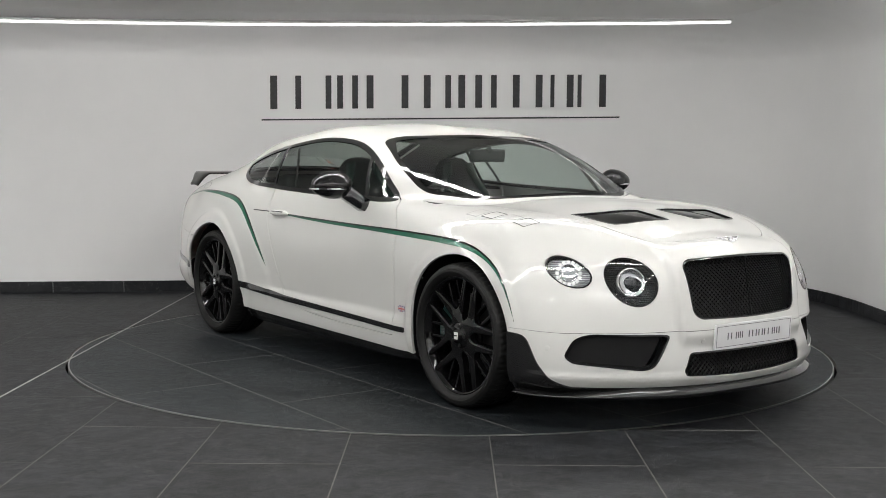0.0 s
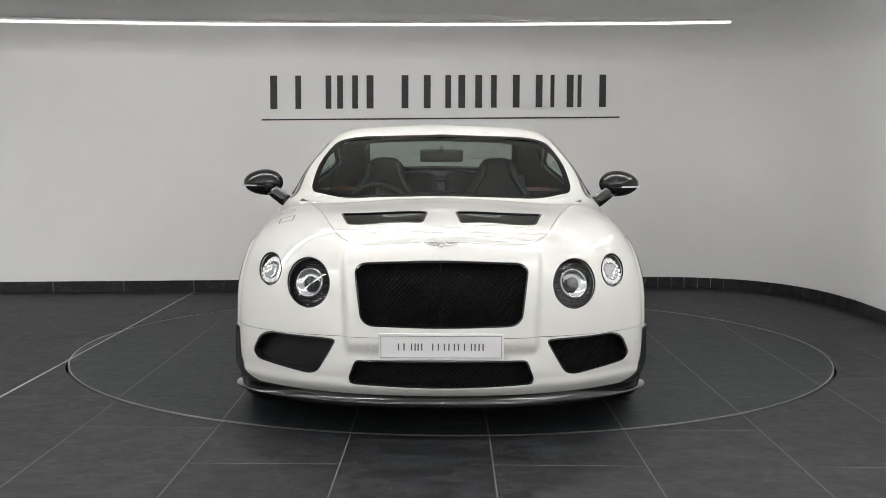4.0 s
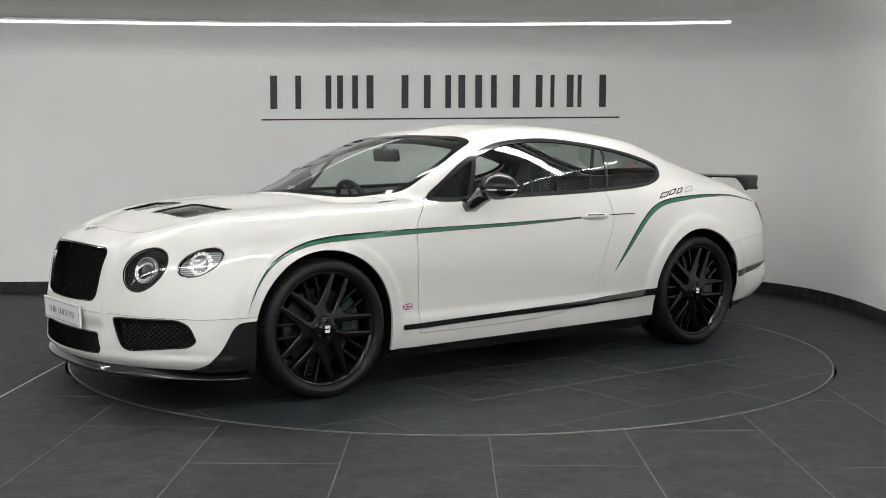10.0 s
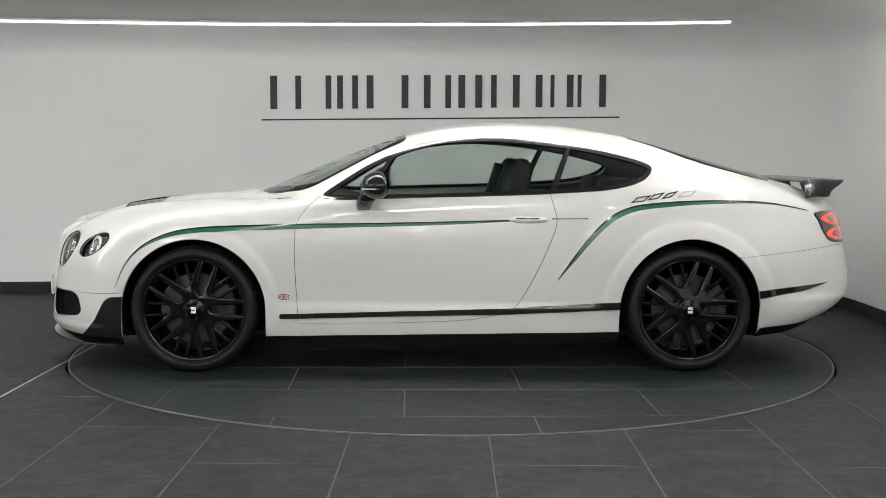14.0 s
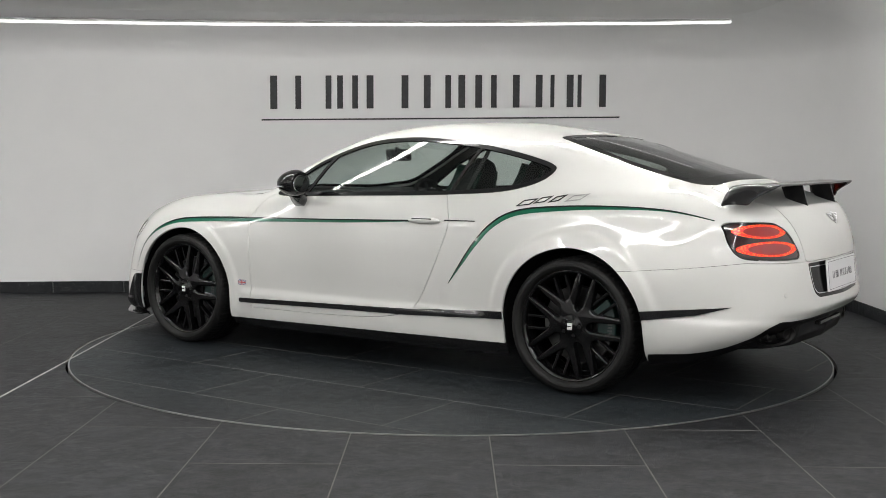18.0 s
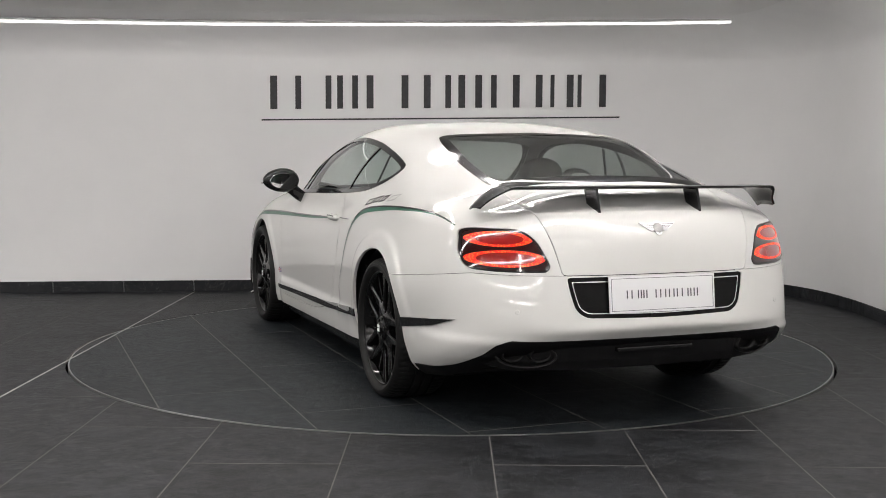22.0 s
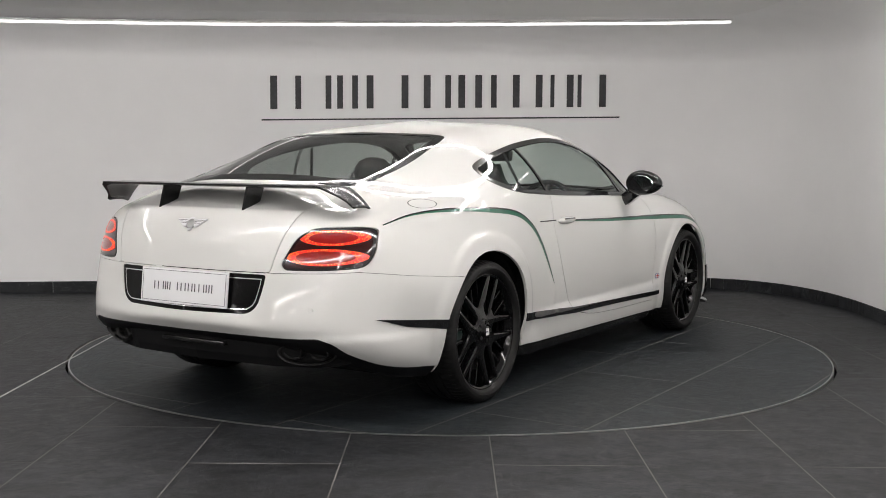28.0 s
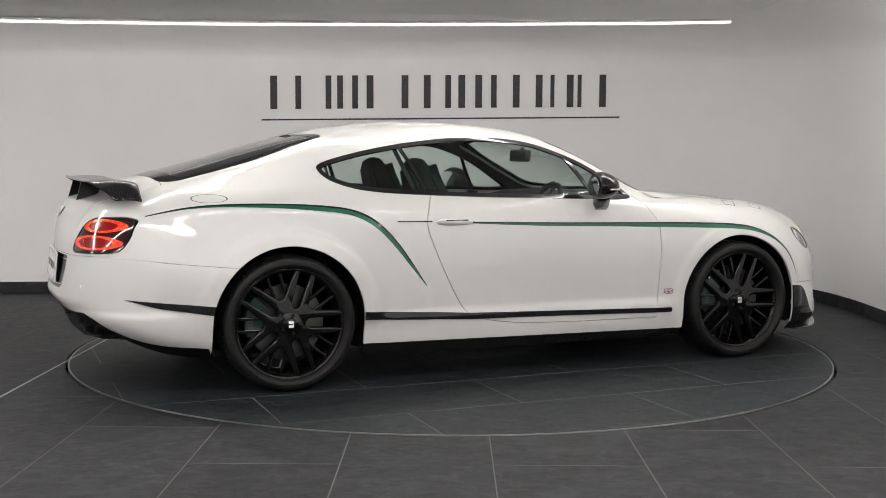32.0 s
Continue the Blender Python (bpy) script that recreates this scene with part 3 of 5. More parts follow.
station((-.75, .885, .15), (-.75, .912, .2), (-.75, .93, .36), (-.75, .945, .56), (-.75, .942, .82), (-.75, .905, .967), (-.76, .820, 1.13), (-.78, .678, 1.278), (-.8, .37, 1.360), (-.8, 0, 1.378))
station((-1.05, .89, .15), (-1.05, .925, .2), (-1.05, .947, .36), (-1.06, .965, .58), (-1.06, .945, .84), (-1.07, .898, .985), (-1.09, .795, 1.115), (-1.12, .652, 1.246), (-1.16, .36, 1.303), (-1.17, 0, 1.312))
station((-1.37, .89, .15), (-1.37, .945, .2), (-1.37, .972, .36), (-1.38, .985, .6), (-1.39, .918, .86), (-1.40, .873, .985), (-1.42, .772, 1.07), (-1.44, .610, 1.168), (-1.48, .35, 1.214), (-1.5, 0, 1.222))
station((-1.65, .87, .17), (-1.65, .93, .22), (-1.65, .957, .38), (-1.65, .970, .62), (-1.67, .895, .86), (-1.68, .850, .972), (-1.70, .752, 1.035), (-1.73, .595, 1.096), (-1.77, .34, 1.133), (-1.79, 0, 1.141))
station((-1.9, .83, .2), (-1.9, .895, .26), (-1.91, .925, .42), (-1.91, .935, .64), (-1.92, .858, .86), (-1.92, .805, .960), (-1.93, .705, 1.017), (-1.94, .56, 1.048), (-1.96, .33, 1.08), (-1.97, 0, 1.09))
station((-2.08, .76, .25), (-2.12, .84, .31), (-2.15, .87, .46), (-2.14, .865, .66), (-2.12, .825, .86), (-2.10, .765, .938), (-2.08, .68, .972), (-2.06, .56, 1.004), (-2.03, .32, 1.052), (-1.99, 0, 1.080))
station((-2.2, .60, .3), (-2.29, .68, .36), (-2.34, .71, .5), (-2.31, .71, .68), (-2.265, .68, .86), (-2.225, .635, .935), (-2.20, .59, .963), (-2.165, .51, .987), (-2.12, .31, 1.032), (-2.06, 0, 1.060))
station((-2.28, .38, .33), (-2.39, .43, .40), (-2.435, .45, .5), (-2.405, .45, .69), (-2.37, .43, .86), (-2.325, .42, .943), (-2.295, .405, .965), (-2.255, .36, .980), (-2.20, .23, 1.008), (-2.105, 0, 1.043))
station((-2.3, 0, .33), (-2.42, 0, .41), (-2.475, 0, .5), (-2.44, 0, .69), (-2.415, 0, .86), (-2.365, 0, .945), (-2.335, 0, .967), (-2.29, 0, .980), (-2.22, 0, 1.004), (-2.13, 0, 1.034))


REAR_FOLD = curve([(-.60, .47), (-.645, .53), (-.73, .655), (-.82, .771), (-.92, .858), (-1.02, .905), (-1.16, .935), (-1.32, .948), (-1.63, .955), (-1.88, .938), (-2.1, .90)], 50)


def ease(a, b, x):
    k = np.clip((x - a) / (b - a), 0, 1)
    return k * k * (3 - 2 * k)


def relief(v):
    """Folds and swells of the panels: arch lips, the haunch, the sill flare, the grille shell."""
    x, y, z = v.T
    rf, rr = np.hypot(x - 1.373, z - .345), np.hypot(x + 1.376, z - .352)
    low = ease(.25, .40, z)
    out = .010 * ease(.475, .44, rf) * ease(.5, .7, y) + .010 * ease(.49, .45, rr) * ease(.5, .7, y) * low
    poly = np.concatenate([REAR_FOLD, [(-2.1, .3), (-.6, .3)]])
    d = inside(v[:, XZ], poly)
    out += .011 * ease(.03, -.05, d) * ease(.6, .8, y) * ease(-2.05, -1.7, x) * low
    out += .014 * ease(.395, .345, z) * ease(.95, .8, np.abs(x)) * ease(.7, .8, y)
    shell = ease(.425, .400, y - .06 * (z - .6)) * ease(2.05, 2.2, x) * ease(.36, .42, z)
    out += .021 * shell
    out += .012 * ease(.27, .235, z) * ease(1.75, 1.95, x)
    out += .010 * ease(.44, .40, z) * ease(-1.8, -2.0, x)
    return out


def body_skin(nu=420, nv=170):
    net = np.array(NET, float)
    k = np.array([1, -1, 1.0])
    net = np.concatenate([net[2:0:-1] * k, net, net[-2:-4:-1] * k])
    net = np.concatenate([net, net[:, -2:-4:-1] * k], axis=1)
    du = np.linalg.norm(np.diff(net, axis=0), axis=2)[:, 1:9].mean(1)
    dv = np.linalg.norm(np.diff(net, axis=1), axis=2)[4:-4].mean(0)
    tu, tv = np.concatenate([[0], np.cumsum(du)]), np.concatenate([[0], np.cumsum(dv)])
    qu, qv = np.linspace(tu[2], tu[-3], nu), np.linspace(0, tv[-3], nv)
    s = spline(tu, net, qu)
    s = spline(tv, s.transpose(1, 0, 2), qv).transpose(1, 0, 2)
    s[0, :, 1] = s[-1, :, 1] = s[:, -1, 1] = 0

    def normals(s):
        n = np.cross(np.gradient(s, axis=0), np.gradient(s, axis=1))
        n /= np.linalg.norm(n, axis=2)[..., None] + 1e-12
        return n * np.sign(n[nu // 2, nv // 3, 1])

    n = normals(s)
    s = s + n * relief(s.reshape(-1, 3)).reshape(nu, nv, 1)
    s[0, :, 1] = s[-1, :, 1] = s[:, -1, 1] = 0
    n = normals(s)
    n[0, :, 1] = n[-1, :, 1] = n[:, -1, 1] = 0
    n /= np.linalg.norm(n, axis=2)[..., None] + 1e-12
    i = (np.arange(nu - 1)[:, None] * nv + np.arange(nv - 1)[None]).ravel()
    t = np.concatenate([np.stack([i, i + nv, i + nv + 1], 1), np.stack([i, i + nv + 1, i + 1], 1)])
    v, n = s.reshape(-1, 3), n.reshape(-1, 3)
    a = v[t[len(t) // 4]]
    if np.dot(np.cross(a[1] - a[0], a[2] - a[0]), n[t[len(t) // 4][0]]) < 0:
        t = t[:, ::-1]
    return Skin(v, n, t)


GAP = 0.0018


def cut(sk, f, gap=GAP):
    """Lift a panel out of the skin with a gap round it: (panel, rest)."""
    low, high = sk.split(f(sk.v) + gap)
    if gap and len(high.t):
        _, high = high.split(f(high.v) - gap)
    return low, high


def both(sk):
    return [sk, sk.mirrored()]


# curves of the panels
WINDOW = smooth_loop([(.675, .974), (.55, 1.064), (.40, 1.156), (.24, 1.226), (.08, 1.274), (-.10, 1.297), (-.30, 1.302), (-.50, 1.288), (-.70, 1.264), (-.90, 1.229), (-1.06, 1.191), (-1.16, 1.158),
                      (-1.185, 1.128), (-1.14, 1.075), (-1.03, 1.033), (-.87, 1.008), (-.58, .990), (-.23, .976), (.08, .968), (.40, .958), (.59, .955)], 8)
SCREEN = round_loop([(1.078, -.25), (1.078, .25), (.984, .524), (.800, .705), (.710, .722), (.50, .708), (.21, .622), (.205, .40), (.235, 0), (.205, -.40), (.0, -.9)], [.3, .3, .3, .05, .03, .2, .05, .3, .3, .3, 0])
REAR_SCREEN = round_loop([(-1.105, -.2), (-1.105, .2), (-1.085, .53), (-1.19, .56), (-1.55, .582), (-1.89, .575), (-1.955, .48), (-1.985, .2), (-1.985, -.2), (-1.5, -.9)], [.3, .3, .04, .1, .3, .1, .1, .3, .3, 0])
DOOR = round_loop([(.70, .965), (.775, .885), (.815, .82), (.82, .654), (.81, .434), (.80, .273), (.24, .275), (-.08, .286), (-.23, .303), (-.36, .332), (-.42, .38), (-.475, .471), (-.555, .629), (-.62, .790), (-.632, .85), (-.60, .973), (-.58, 1.04), (.60, 1.02)],
                  [0, .05, .05, .2, .1, .01, .2, .1, .08, .08, .06, .1, .1, .06, .06, .05, 0, 0])
BONNET = round_loop([(2.165, -.2), (2.165, .16), (2.10, .36), (2.02, .455), (1.85, .515), (1.40, .62), (1.10, .70), (.90, .755), (.815, .77), (.818, .738), (.989, .526), (1.083, .25), (1.083, -.25)], [.1, .2, .1, .1, .3, .4, .3, .2, .03, .03, .2, .3, 0])
TRUNK = round_loop([(0.46, .695), (0.505, .88), (0.56, 1.03), (.57, 1.2), (-.5, 1.2), (-.5, .695)], [.02, .2, .1, 0, 0, 0])
TAIL_LAMP = round_loop([(.822, .884), (.785, .894), (.61, .889), (.56, .85), (.508, .735), (.523, .711), (.70, .711), (.825, .722), (.842, .79)], [.03, .03, .08, .06, .03, .03, .2, .04, .1])
GRILLE = round_loop([(-.34, .752), (0, .770), (.34, .752), (.372, .725), (.345, .515), (.31, .487), (0, .482), (-.31, .487), (-.4, .6)], [0, .4, .04, .05, .05, .05, .3, .1, 0])
LOW_GRILLE = round_loop([(-.37, .345), (.365, .345), (.395, .262), (.385, .240), (0, .226), (-.38, .240)], [0, .02, .03, .03, .4, 0])
INTAKE = round_loop([(.50, .430), (.76, .432), (.81, .408), (.845, .330), (.82, .300), (.57, .270), (.53, .282), (.49, .345), (.445, .425)], [.05, .04, .04, .04, .04, .05, .04, .05, .02])
VENT = round_loop([(1.915, .085), (1.870, .430), (1.635, .480), (1.665, .062)], [.02, .03, .02, .03])
RECESS = round_loop([(-.43, .687), (.443, .687), (.432, .62), (.410, .545), (.365, .514), (0, .507), (-.33, .512)], [0, .012, .1, .05, .06, .3, 0])
HEAD_IN, HEAD_OUT = (.577, .655, .098, .104), (.770, .694, .060, .068)


def oval(c, grow=0.0):
    def f(v):
        return (np.hypot((v[:, 1] - c[0]) / c[2], (v[:, 2] - c[1]) / c[3]) - 1) * c[2] - grow + np.where(v[:, 0] > 1.5, 0, 9)
    return f


def loop(poly, axes, test=None):
    def f(v):
        d = inside(v[:, axes], poly)
        return d if test is None else np.maximum(d, test(v))
    return f


front = lambda v: 1.6 - v[:, 0]
back = lambda v: v[:, 0] + 1.6
upper = lambda v: .68 - v[:, 2]


def arch(v):
    d = np.minimum(np.hypot(v[:, 0] - 1.373, np.maximum(v[:, 2] - .345, 0)), np.hypot(v[:, 0] + 1.376, np.maximum(v[:, 2] - .352, 0)))
    return np.maximum(d - .394, .5 - v[:, 1])


def underside(v):
    side = np.interp(v[:, 0], [-2.0, -1.78, -.97, .98, 1.77, 2.3], [.26, .205, .222, .200, .195, .195])
    tail = np.interp(v[:, 1], [.60, .68, .735, .765, .83, .93], [.417, .420, .395, .348, .292, .232])
    return v[:, 2] - np.where(v[:, 0] < -1.78, tail, side)


def refit(sk, free, even, powers):
    """A pane as one smooth low-order surface, as bent glass is."""
    a, b = [k for k in range(3) if k != free]
    mid = sk.v.mean(0)
    mid[1] = 0 if even else mid[1]
    u, w = sk.v[:, a] - mid[a], sk.v[:, b] - mid[b]
    terms = [(i, j) for i in range(powers[0] + 1) for j in range(powers[1] + 1) if not even or j % 2 == 0]
    k = np.linalg.lstsq(np.stack([u ** i * w ** j for i, j in terms], 1), sk.v[:, free], rcond=None)[0]
    v, n = sk.v.copy(), np.zeros_like(sk.v)
    v[:, free] = sum(c * u ** i * w ** j for c, (i, j) in zip(k, terms))
    n[:, free] = 1
    n[:, a] = -sum(c * i * u ** max(i - 1, 0) * w ** j for c, (i, j) in zip(k, terms))
    n[:, b] = -sum(c * j * u ** i * w ** max(j - 1, 0) for c, (i, j) in zip(k, terms))
    n /= np.linalg.norm(n, axis=1)[:, None]
    return Skin(v, n, sk.t)


FULL = body_skin()
_, body = FULL.split(underside(FULL.v))
_, body = body.split(arch(body.v))
P = {}
P["screen"], body = cut(body, loop(SCREEN, XY, upper), 0.001)
P["rear_screen"], body = cut(body, loop(REAR_SCREEN, XY, upper), 0.001)
P["window"], body = cut(body, loop(WINDOW, XZ), 0.001)
P["grille"], body = cut(body, loop(GRILLE, YZ, front), 0)
P["low_grille"], body = cut(body, loop(LOW_GRILLE, YZ, front), 0)
P["intake"], body = cut(body, loop(INTAKE, YZ, front), 0)
P["head_in"], body = cut(body, oval(HEAD_IN), 0.0015)
P["head_out"], body = cut(body, oval(HEAD_OUT), 0.0015)
P["tail_lamp"], body = cut(body, loop(TAIL_LAMP, YZ, back), 0.002)
P["recess"], body = cut(body, loop(RECESS, YZ, back), 0)
P["bonnet"], body = cut(body, loop(BONNET, XY, upper))
P["vent"], P["bonnet"] = cut(P["bonnet"], loop(VENT, XY), 0.001)
P["trunk"], body = cut(body, loop(TRUNK, YZ, lambda v: v[:, 0] + 1.95))
P["door"], body = cut(body, loop(DOOR, XZ))
P["front_bumper"], body = cut(body, lambda v: np.maximum(v[:, 2] - np.interp(v[:, 0], [1.75, 2.0, 2.3], [.440, .432, .440]), 1.5 - v[:, 0]), 0.0010)
P["rear_bumper"], body = cut(body, lambda v: np.maximum(v[:, 2] - np.interp(v[:, 0], [-2.4, -2.22, -1.96, -1.68], [.695, .703, .672, .647]), v[:, 0] + 1.5), 0.0010)
P["front_wing"], body = cut(body, lambda v: .83 - v[:, 0] + np.maximum(v[:, 2] - .94, 0) * 3, 0)

skin_object("bonnet", both(P["bonnet"]), PAINT, car, 0.012)
skin_object("boot_lid", both(P["trunk"]), PAINT, car, 0.012)
skin_object("front_bumper", both(P["front_bumper"]), PAINT, car, 0.012)
skin_object("rear_bumper", both(P["rear_bumper"]), PAINT, car, 0.012)
skin_object("body_shell", both(body), PAINT, car, 0.014, "white roof, pillars, sills and rear quarters")
for mirror in (False, True):
    side = (lambda s: s.mirrored()) if mirror else (lambda s: s)
    door = skin_object("door", side(P["door"]), PAINT, car, 0.012)
    skin_object("front_wing", side(P["front_wing"]), PAINT, car, 0.014)
    well, lip = P["vent"].split(loop(VENT, XY)(P["vent"].v) + .009)
    vent = skin_object("bonnet_vent", side(lip.offset(0.002)), GLOSS_BLACK, car, .008, "gloss black bonnet vent")
    skin_object("vent_panel", side(well.offset(-0.004)), FRIT, vent, 0, "sunken black panel")
    # side glass: black surround, door pane, quarter pane
    inset = loop(WINDOW, XZ)
    band, glass = P["window"], None
    glass, band = band.split(inset(band.v) + 0.022)
    bar = lambda v: np.abs((v[:, 0] + .668) - (v[:, 2] - 1.13) * -.42) - .010
    pillar, glass = glass.split(bar(glass.v))
    post = lambda v: np.abs((v[:, 0] - .36) + .614 * (v[:, 2] - 1.072)) * .85 - .011
    divider, glass = glass.split(post(glass.v))
    quarter, pane = glass.split(glass.v[:, 0] + .668 + (glass.v[:, 2] - 1.13) * .42)
    skin_object("window_trim", [side(band.offset(0.002)), side(pillar.offset(0.0015)), side(divider.offset(0.0015))], GLOSS_BLACK, car, 0.008, "gloss black window surround")
    skin_object("side_window", side(refit(pane, 1, False, (4, 2)).offset(-0.003)), GLASS, car, 0, "lightly tinted glass")
    skin_object("quarter_window", side(refit(quarter, 1, False, (3, 2)).offset(-0.003)), GLASS, car, 0, "lightly tinted glass")


def framed_screen(name, sk, poly, material, width, label):
    f = loop(poly, XY)
    glass, band = sk.split(f(sk.v) + width + .055 * ease(-1.80, -1.94, sk.v[:, 0]) + .03 * ease(.42, .25, sk.v[:, 0]) * ease(-.5, 0, sk.v[:, 0]))
    ob = skin_object(name, both(refit(glass, 2, True, (3, 4)).offset(-0.003)), material, car, 0, label)
    skin_object("surround", both(band.offset(-0.001)), FRIT, ob, 0.008, "black printed glass edge")
    return ob


framed_screen("windscreen", P["screen"], SCREEN, GLASS, 0.028, "lightly tinted windscreen")
framed_screen("rear_window", P["rear_screen"], REAR_SCREEN, REAR_GLASS, 0.046, "tinted rear window")


# ---- lower trim: front lip, skirts, diffuser ----
below, _ = FULL.split(underside(FULL.v))
_, below = below.split(arch(below.v))
nose, rest = below.split(1.5 - below.v[:, 0])
tail, sills = rest.split(rest.v[:, 0] + 1.5)
skin_object("chin", both(nose.offset(0.002)), GLOSS_CARBON, car, 0.01, "dark carbon lower chin")
skin_object("diffuser", both(tail.offset(-0.004)), SATIN_BLACK, car, 0.01, "black lower rear diffuser")
for sk in both(sills):
    skin_object("side_skirt", sk.offset(-0.012), CARBON, car, 0.01, "dark carbon side skirt")


def plate_sweep(path, sec):
    pts = curve([(x, y) for x, y, z in path], 40)
    zs = np.interp(np.linspace(0, 1, 40), np.linspace(0, 1, len(path)), [z for x, y, z in path])
    pts = np.concatenate([pts[::-1] * [1, -1], pts[1:]])
    zs = np.concatenate([zs[::-1], zs[1:]])
    bm = sweep_bm([(x, y, z) for (x, y), z in zip(pts, zs)], sec)
    for v in bm.verts:
        v.co.z = .150 + (v.co.z - .150) * float(1 - .70 * ease(.55, .86, np.array([abs(v.co.y)]))[0])
    return bm


part("front_splitter", plate_sweep([(2.325, 0, .150), (2.292, .36, .150), (2.185, .61, .150), (2.035, .80, .150), (1.89, .908, .150), (1.79, .932, .150)],
                                   [(-.020, .054), (.002, .040), (.016, .028), (.024, .014), (.024, .004), (.016, -.005), (-.05, -.008), (-.06, .03)]), GLOSS_CARBON, car, "glossy dark carbon splitter lip", True)
canard, _ = P["front_bumper"].split(np.maximum(inside(P["front_bumper"].v[:, XZ], round_loop([(1.70, .425), (1.83, .418), (1.865, .395), (1.925, .28), (1.985, .215), (2.05, .185), (2.08, .1), (1.6, .1)], .03)), .7 - P["front_bumper"].v[:, 1]))
for sk in both(canard):
    skin_object("canard", sk.offset(0.008), CARBON, car, 0.008, "dark carbon corner flick")


def tail_edge(y):
    return float(np.interp(abs(y), [0, .43, .68, .76], [-2.405, -2.375, -2.275, -2.19]))


def diffuser_tray():
    bm = bmesh.new()
    rows = []
    for y in np.linspace(-.74, .74, 41):
        e = tail_edge(y)
        drop = .05 * float(ease(.78, .60, np.array([abs(y)]))[0])
        rows.append([bm.verts.new((e + a, y, z)) for a, z in ((.006, .405), (.004, .395), (.022, .335 - drop * .4), (.040, .300 - drop * .5), (.42, .235), (.42, .38), (.03, .410))])
    for a, b in zip(rows[:-1], rows[1:]):
        for j in range(7):
            bm.faces.new((a[j], a[(j + 1) % 7], b[(j + 1) % 7], b[j]))
    bm.faces.new(rows[0])
    bm.faces.new(rows[-1][::-1])
    bmesh.ops.recalc_face_normals(bm, faces=bm.faces)
    tray = part("diffuser_tray", bm, SATIN_BLACK, car, "black moulded rear diffuser")


diffuser_tray()
part("floor_pan", box_bm(-1.80, 1.95, -.72, .72, .17, .20, .01), SATIN_BLACK, car)


def wheel_house(x, s):
    bm = bmesh.new()
    n = 24
    rows = []
    for i in range(n + 1):
        a = math.pi * (-.12 + 1.24 * i / n)
        rows.append([bm.verts.new((x + .402 * math.cos(a), s * y, .345 + .402 * math.sin(a))) for y in (.50, .925)])
    for a, b in zip(rows[:-1], rows[1:]):
        bm.faces.new((a[0], a[1], b[1], b[0]))
    bm.faces.new([r[0] for r in rows])
    part("wheel_liner", bm, SATIN_BLACK, car, "black wheel arch liner", smooth=True)


for x in (1.373, -1.376):
    for s in (1, -1):
        wheel_house(x, s)


# ---- wheels ----
RIM = mat("gloss_black_alloy", (0.003, 0.003, 0.0033), 0.10, 0.0, coat=0.0, spec=0.42)
DISC = mat("drilled_brake_disc", (0.10, 0.10, 0.099), 0.38, 1.0)
CALIPER = mat("dark_green_caliper", (0.004, 0.022, 0.018), 0.3, coat=0.5)
WHITE = mat("white_print", (0.75, 0.75, 0.75), 0.5)


def bar_bm(p, q, width, depth, taper=1.0, bevel=0.006, width2=None):
    """A bevelled bar in the wheel's face from p to q, depth along y."""
    p, q = Vector(p), Vector(q)
    t = (q - p).normalized()
    up = Vector((0, 1, 0))
    side = t.cross(up).normalized()
    bm = bmesh.new()
    rows = []
    for c, w in ((p, width), (q, width2 or width * taper)):
        rows.append([bm.verts.new(c + side * a + up * b) for a, b in ((-w / 2, -depth), (w / 2, -depth), (w / 2 * .9, 0), (-w / 2 * .9, 0))])
    for i in range(4):
        bm.faces.new((rows[0][i], rows[0][(i + 1) % 4], rows[1][(i + 1) % 4], rows[1][i]))
    bm.faces.new(rows[0][::-1])
    bm.faces.new(rows[1])
    bmesh.ops.recalc_face_normals(bm, faces=bm.faces)
    bmesh.ops.bevel(bm, geom=bm.edges, offset=bevel, segments=2, affect="EDGES", profile=0.6)
    return bm


def joined(parts):
    bm = bmesh.new()
    for b in parts:
        me = bpy.data.meshes.new("piece")
        b.to_mesh(me)
        b.free()
        bm.from_mesh(me)
        bpy.data.meshes.remove(me)
    return bm


def turned_xz(r, off, angle):
    c, s = math.cos(angle), math.sin(angle)
    return (r * c - off * s, r * s + off * c)


def spider():
    """Hub and five pairs of spokes, cast in one piece, with rounded crotches."""
    pts, rad = [], []
    for k in range(5):
        a = math.pi + math.radians(72) * k
        for r, off, e in ((.116 * .81, -.116 * .588, .04), (.279, -.056, .0), (.279, -.030, .0), (.098, -.022, .02), (.078, 0, .02), (.098, .022, .02), (.279, .030, .0), (.279, .056, .0)):
            pts.append(turned_xz(r, off, a))
            rad.append(e)
    outline = round_loop(pts, rad, 6)
    keep = [p for i, p in enumerate(outline) if np.hypot(*(p - outline[i - 1])) > 5e-4]
    bm = prism_bm([tuple(p) for p in keep], -.040, 0.0)
    rim = [e for e in bm.edges if all(v.co.z > -.001 for v in e.verts)]
    bmesh.ops.bevel(bm, geom=rim, offset=.0105, segments=3, affect="EDGES", profile=.55)
    for v in bm.verts:
        x, y, z = v.co
        r = math.hypot(x, y)
        v.co = (x, z + .121 - .014 * math.exp(-((r - .15) / .06) ** 2), y)
    bmesh.ops.reverse_faces(bm, faces=bm.faces)
    bmesh.ops.recalc_face_normals(bm, faces=bm.faces)
    return bm


def strut(angle, k):
    """A thin straight spoke, set back behind the main pairs."""
    angle += math.radians(36)
    at = lambda r, off, y: (*turned_xz(r, off, angle)[:1], y, turned_xz(r, off, angle)[1])
    return bar_bm(at(.115, k * .030, .092), at(.275, k * .033, .100), .017, .030, 1.0, .004)


